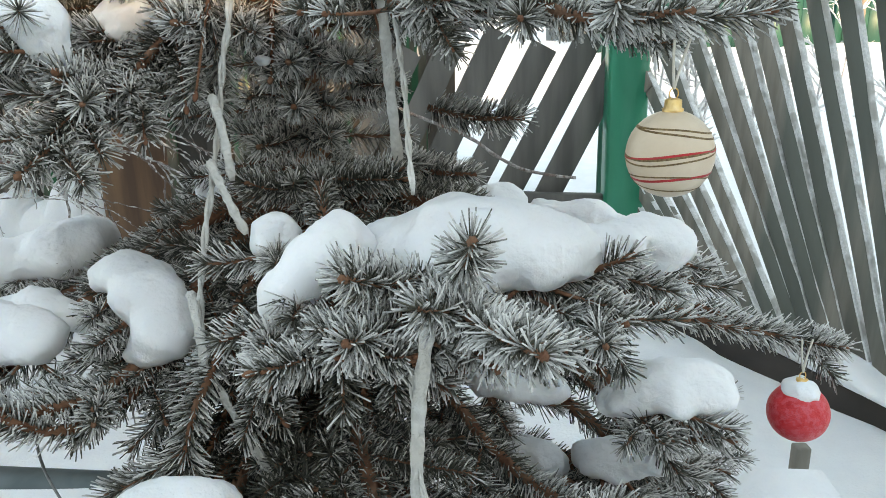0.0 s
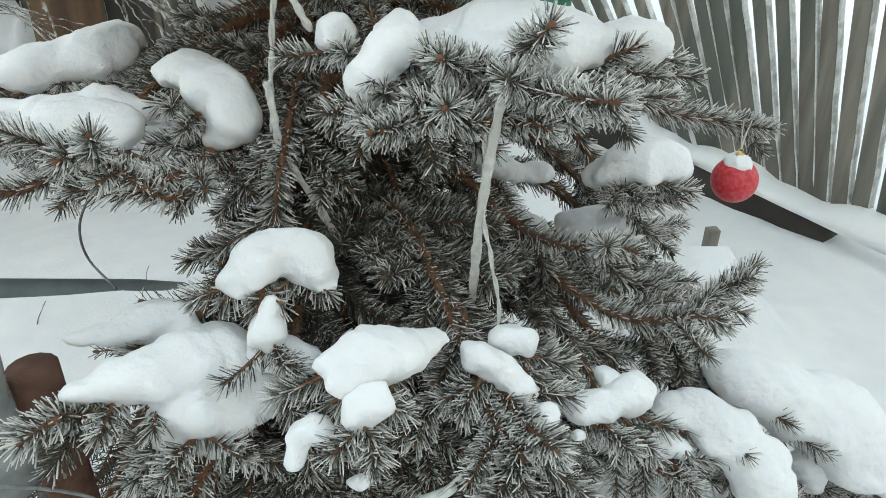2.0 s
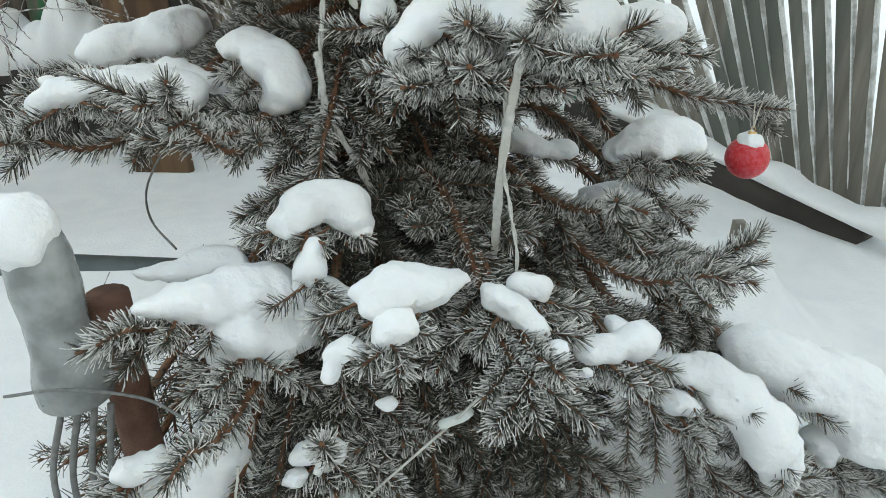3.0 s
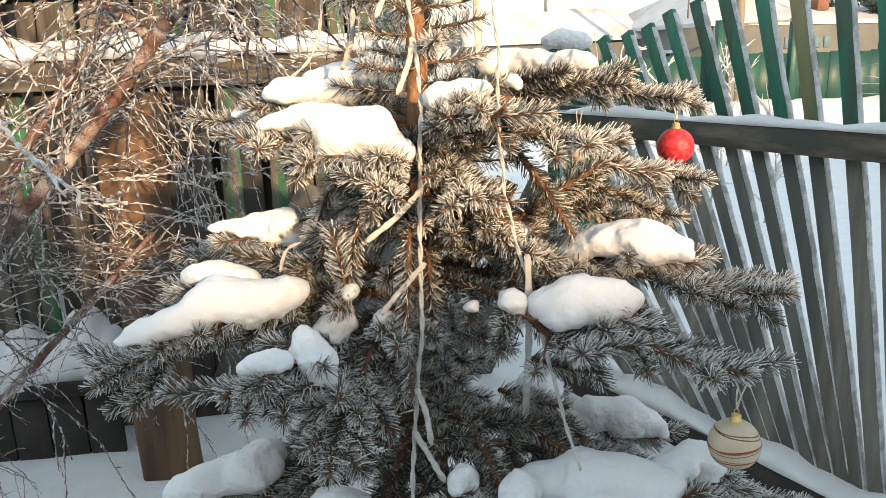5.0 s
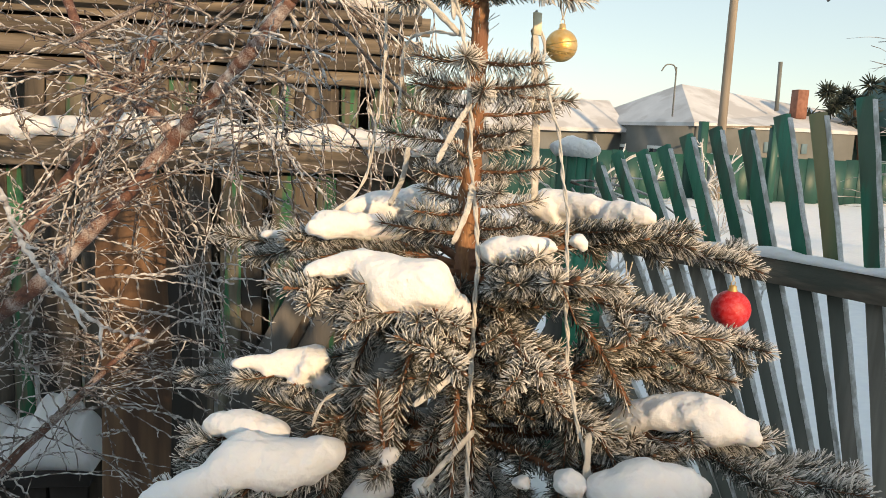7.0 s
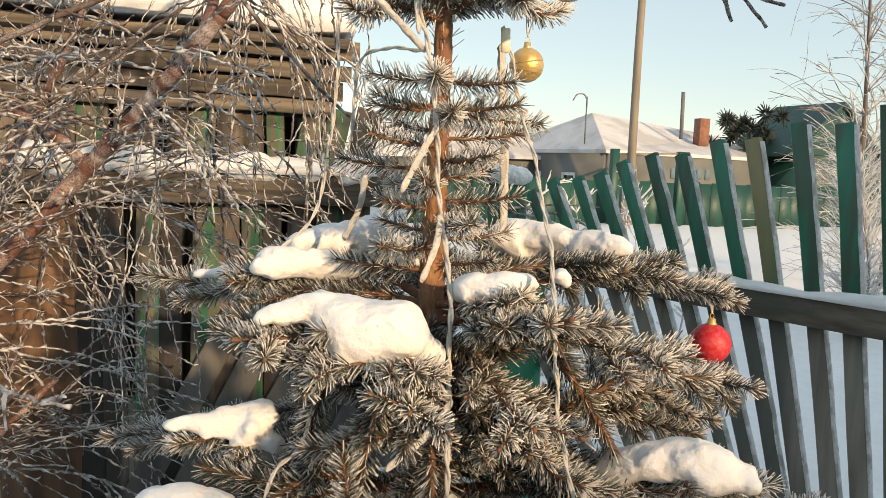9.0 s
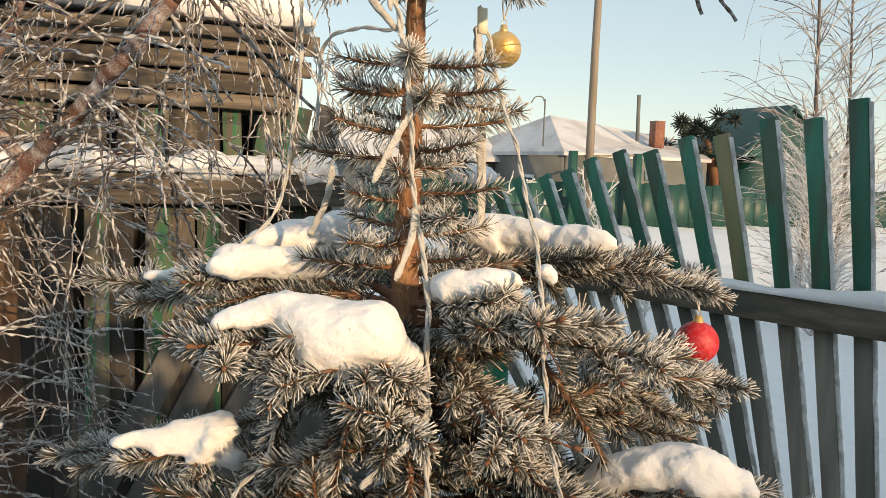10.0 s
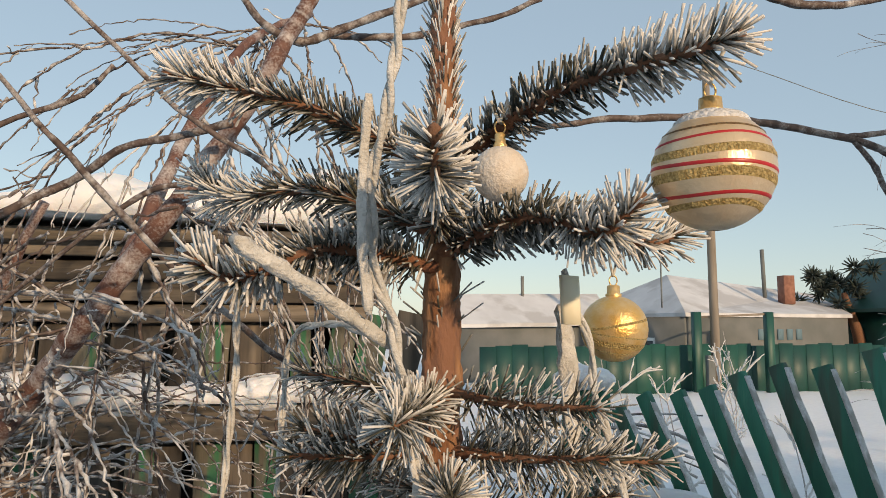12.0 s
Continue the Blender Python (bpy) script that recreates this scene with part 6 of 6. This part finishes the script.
far_fence = thing("sheet_metal_fence", (12, 20, -0.4), "green corrugated metal fence before the houses", "fence")
for i in range(44):
    x0 = 4.2 + 0.45 * i
    y0 = 20.2 + 0.02 * i
    part("panel", plank((x0, y0 + 0.03 * (i % 2), -0.45), (x0, y0 + 0.03 * (i % 2), 1.25 + 0.03 * ((i * 7) % 3)), 0.45, 0.03, (1, 0, 0), 0.006, 2, 0), TEAL if i < 18 and i > 9 else METAL_GREEN, far_fence)
for x0 in (10.1, 12.3):
    part("gate_post", plank((x0, 20.0, -0.4), (x0, 20.0, 2.2), 0.22, 0.2, (1, 0, 0), 0.01, 3), TEAL, far_fence)
part("gate_bar", plank((10.1, 20.0, 2.05), (12.3, 20.0, 2.15), 0.06, 0.06, (0, 0, 1), 0.004, 2), POLE_WOOD, far_fence)

pole = thing("utility_pole", (10.59, 20, -0.4), "tall wooden utility pole with a concrete stub", "pole")
part("shaft", tube([(10.6, 19.9, -0.3), (10.58, 19.9, 5), (10.62, 19.9, 10.5)], [0.13, 0.115, 0.09], 12), POLE_WOOD, pole)
part("stub", plank((10.35, 19.8, -0.5), (10.37, 19.8, 1.0), 0.2, 0.18, (1, 0, 0), 0.01, 3), WALL_GREY, pole, "pale concrete stub")
part("wire", tube(curve([(10.6, 19.9, 9.6), (20, 19, 7.6), (40, 17, 9.6)], 10), 0.012, 5), WALL_GREY, pole)

gate = thing("small_gate", (0.72, 3.6, 0), "low dark green board gate capped with snow", "gate")
for k in range(4):
    part("board", plank((0.742 + 0.0521 * k, 3.6, -0.1), (0.742 + 0.0521 * k, 3.6, 1.496 + 0.012 * (k % 2)), 0.046, 0.03, (1, 0, 0), 0.004, 3), GREEN_PAINT, gate)
snow("lumpy cap of snow on the small gate", (0.726, 3.6, 1.511, 0.035), (0.800, 3.6, 1.526, 0.05), (0.904, 3.6, 1.511, 0.038), group="snow on the gate")


def bare_tree(at, height, label, spread, count, name="bare_tree", r0=0.03, arch=0.0, frost=0.8, thin=0.006):
    """A leafless frosted tree: a tapered stem with many rising limbs and fine twigs."""
    at = np.array(at, dtype=float)
    ob = thing(name, tuple(at), label, "tree")
    stem = curve([at, at + (0.1 * spread, 0, height * 0.4), at + (-0.05 * spread, 0.1, height)], 10)
    part("trunk", tube(stem, np.linspace(r0, r0 * 0.25, len(stem)), 8, np.full(len(stem), frost * 0.6)), TWIG, ob)
    out = []
    for i in range(count):
        j = RNG.integers(2, len(stem) - 2)
        a = RNG.uniform(0, 2 * np.pi)
        way = np.array([math.cos(a) * 0.6, math.sin(a) * 0.6, RNG.uniform(0.3, 1.3)])
        length = height * RNG.uniform(0.15, 0.42) * spread
        p = drooping(stem[j], way, length, arch * RNG.uniform(0.5, 1.5), 12)
        out.append(knobby(p, thin, frost))
        for k in range(3):
            m = RNG.integers(3, 10)
            d = p[m + 1] - p[m]
            out.append(knobby(drooping(p[m], d / np.linalg.norm(d) + RNG.normal(0, 0.4, 3), length * RNG.uniform(0.25, 0.5), arch, 8), thin * 0.6, frost))
    part("crown", join(out), TWIG, ob, "fine frosted twigs")
    return ob


bare_tree((8.3, 9.2, -0.2), 6.0, "tall bare birch with fine frosted twigs", 0.9, 110, "birch_tree", 0.05, 0.25, 0.6, 0.007)
bare_tree((9.6, 9.8, -0.2), 5.5, "tall bare birch with fine frosted twigs", 0.9, 100, "birch_tree", 0.045, 0.25, 0.6, 0.007)
bare_tree((6.9, 7.6, -0.2), 2.3, "frosted bush beyond the fence", 1.3, 150, "frosted_bush", 0.025, 0.2, 1.0, 0.006)
bare_tree((5.6, 6.2, -0.2), 1.9, "frosted bush beyond the fence", 1.3, 120, "frosted_bush", 0.018, 0.2, 1.0, 0.0045)
for x0, y0, hh in ((1.50, 5.0, 1.55), (1.58, 5.05, 1.4), (2.36, 6.0, 1.35), (1.5, 5.0, 1.7), (1.7, 5.2, 1.5), (2.2, 5.6, 1.5), (1.2, 4.6, 1.4), (3.0, 6.3, 1.6), (3.4, 6.0, 1.3), (4.6, 9.0, 1.5), (5.8, 11.0, 1.8)):
    bare_tree((x0, y0, -0.1), hh, "frosted dry weed stalk in the snow", 0.7, 14, "weed_stalk", 0.011, 0.1, 1.4, 0.0095)
brush = thing("brush_heap", (1.0, 3.55, 1.2), "heap of frosted cut branches on the fence", "brushwood")
for _ in range(26):
    foot = (0.82 + RNG.normal(0, 0.08), 3.55 + RNG.normal(0, 0.08), 1.3 + RNG.normal(0, 0.04))
    part("stick", knobby(drooping(foot, (1, RNG.normal(0, 0.3), RNG.normal(-0.05, 0.2)), RNG.uniform(0.2, 0.5), 0.2, 9), 0.006, 0.7), TWIG, brush)

PINE = material("dark_pine_foliage", (0.02, 0.035, 0.025), 0.9, second=(0.05, 0.06, 0.05), scale=8)
pine = thing("pine_tree", (18.6, 25, -0.5), "dark pine with frosted tufts", "tree")
part("trunk", tube([(18.9, 24.5, -0.4), (18.7, 24.5, 1.5), (18.2, 24.5, 3.0)], [0.25, 0.2, 0.1], 8), BARK, pine)
tuft = []
for k in range(16):
    c = np.array((18.0 + RNG.normal(0, 0.75), 24.5 + RNG.normal(0, 0.5), 3.15 + RNG.normal(0, 0.35)))
    for m in range(60):
        d = RNG.normal(0, 1, 3)
        d /= np.linalg.norm(d)
        tuft.append(tube([c + d * 0.1, c + d * RNG.uniform(0.25, 0.5)], [0.03, 0.012], 3))
part("crown", join(tuft), PINE, pine)

# ---- unseen house and barn blocks added behind the viewpoint to shade the yard ----
back = thing("neighbour_house", (-4, -6.5, 0), "unseen house-shaped block added to shade the lower yard", "house")
part("wall", plank((-12, -6.5, 1.44), (3.6, -6.5, 1.44), 3.16, 1.0, (0, 0, 1), 0.02, 2, 0), BROWN_WOOD, back)
# extra block that keeps the sun off the shed's right end
part("chimney_block", plank((3.42, -6.5, 2.1), (3.74, -6.5, 2.1), 4.3, 0.5, (0, 0, 1), 0.02, 2, 0), BROWN_WOOD, back)
part("gable_wall", plank((-12, -6.5, 1.75), (2.08, -6.5, 1.75), 3.5, 0.9, (0, 0, 1), 0.02, 2, 0), BROWN_WOOD, back)
part("roof", slab([(-12.2, -5.9, 3.05), (3.7, -5.9, 3.05), (3.7, -7.2, 3.09), (-12.2, -7.2, 3.09)], 0.06), SNOW, back, "snow-covered roof", smooth=False)
# tall unseen block added only to keep the sun off the picket fence
barn_block = thing("neighbour_barn", (8, -6.5, 0), "unseen barn-shaped block added to shade the fence", "barn")
part("wall", plank((4.38, -6.5, 2.25), (4.56, -6.5, 2.25), 4.7, 0.12, (0, 0, 1), 0.02, 2, 0), BROWN_WOOD, barn_block)
part("tower", plank((3.75, -6.5, 2.25), (4.38, -6.5, 2.25), 4.7, 0.14, (0, 0, 1), 0.02, 2, 0), BROWN_WOOD, barn_block)
part("hall", plank((4.56, -6.5, 2.25), (13, -6.5, 2.25), 4.7, 0.14, (0, 0, 1), 0.02, 2, 0), BROWN_WOOD, barn_block)
make_clumps()
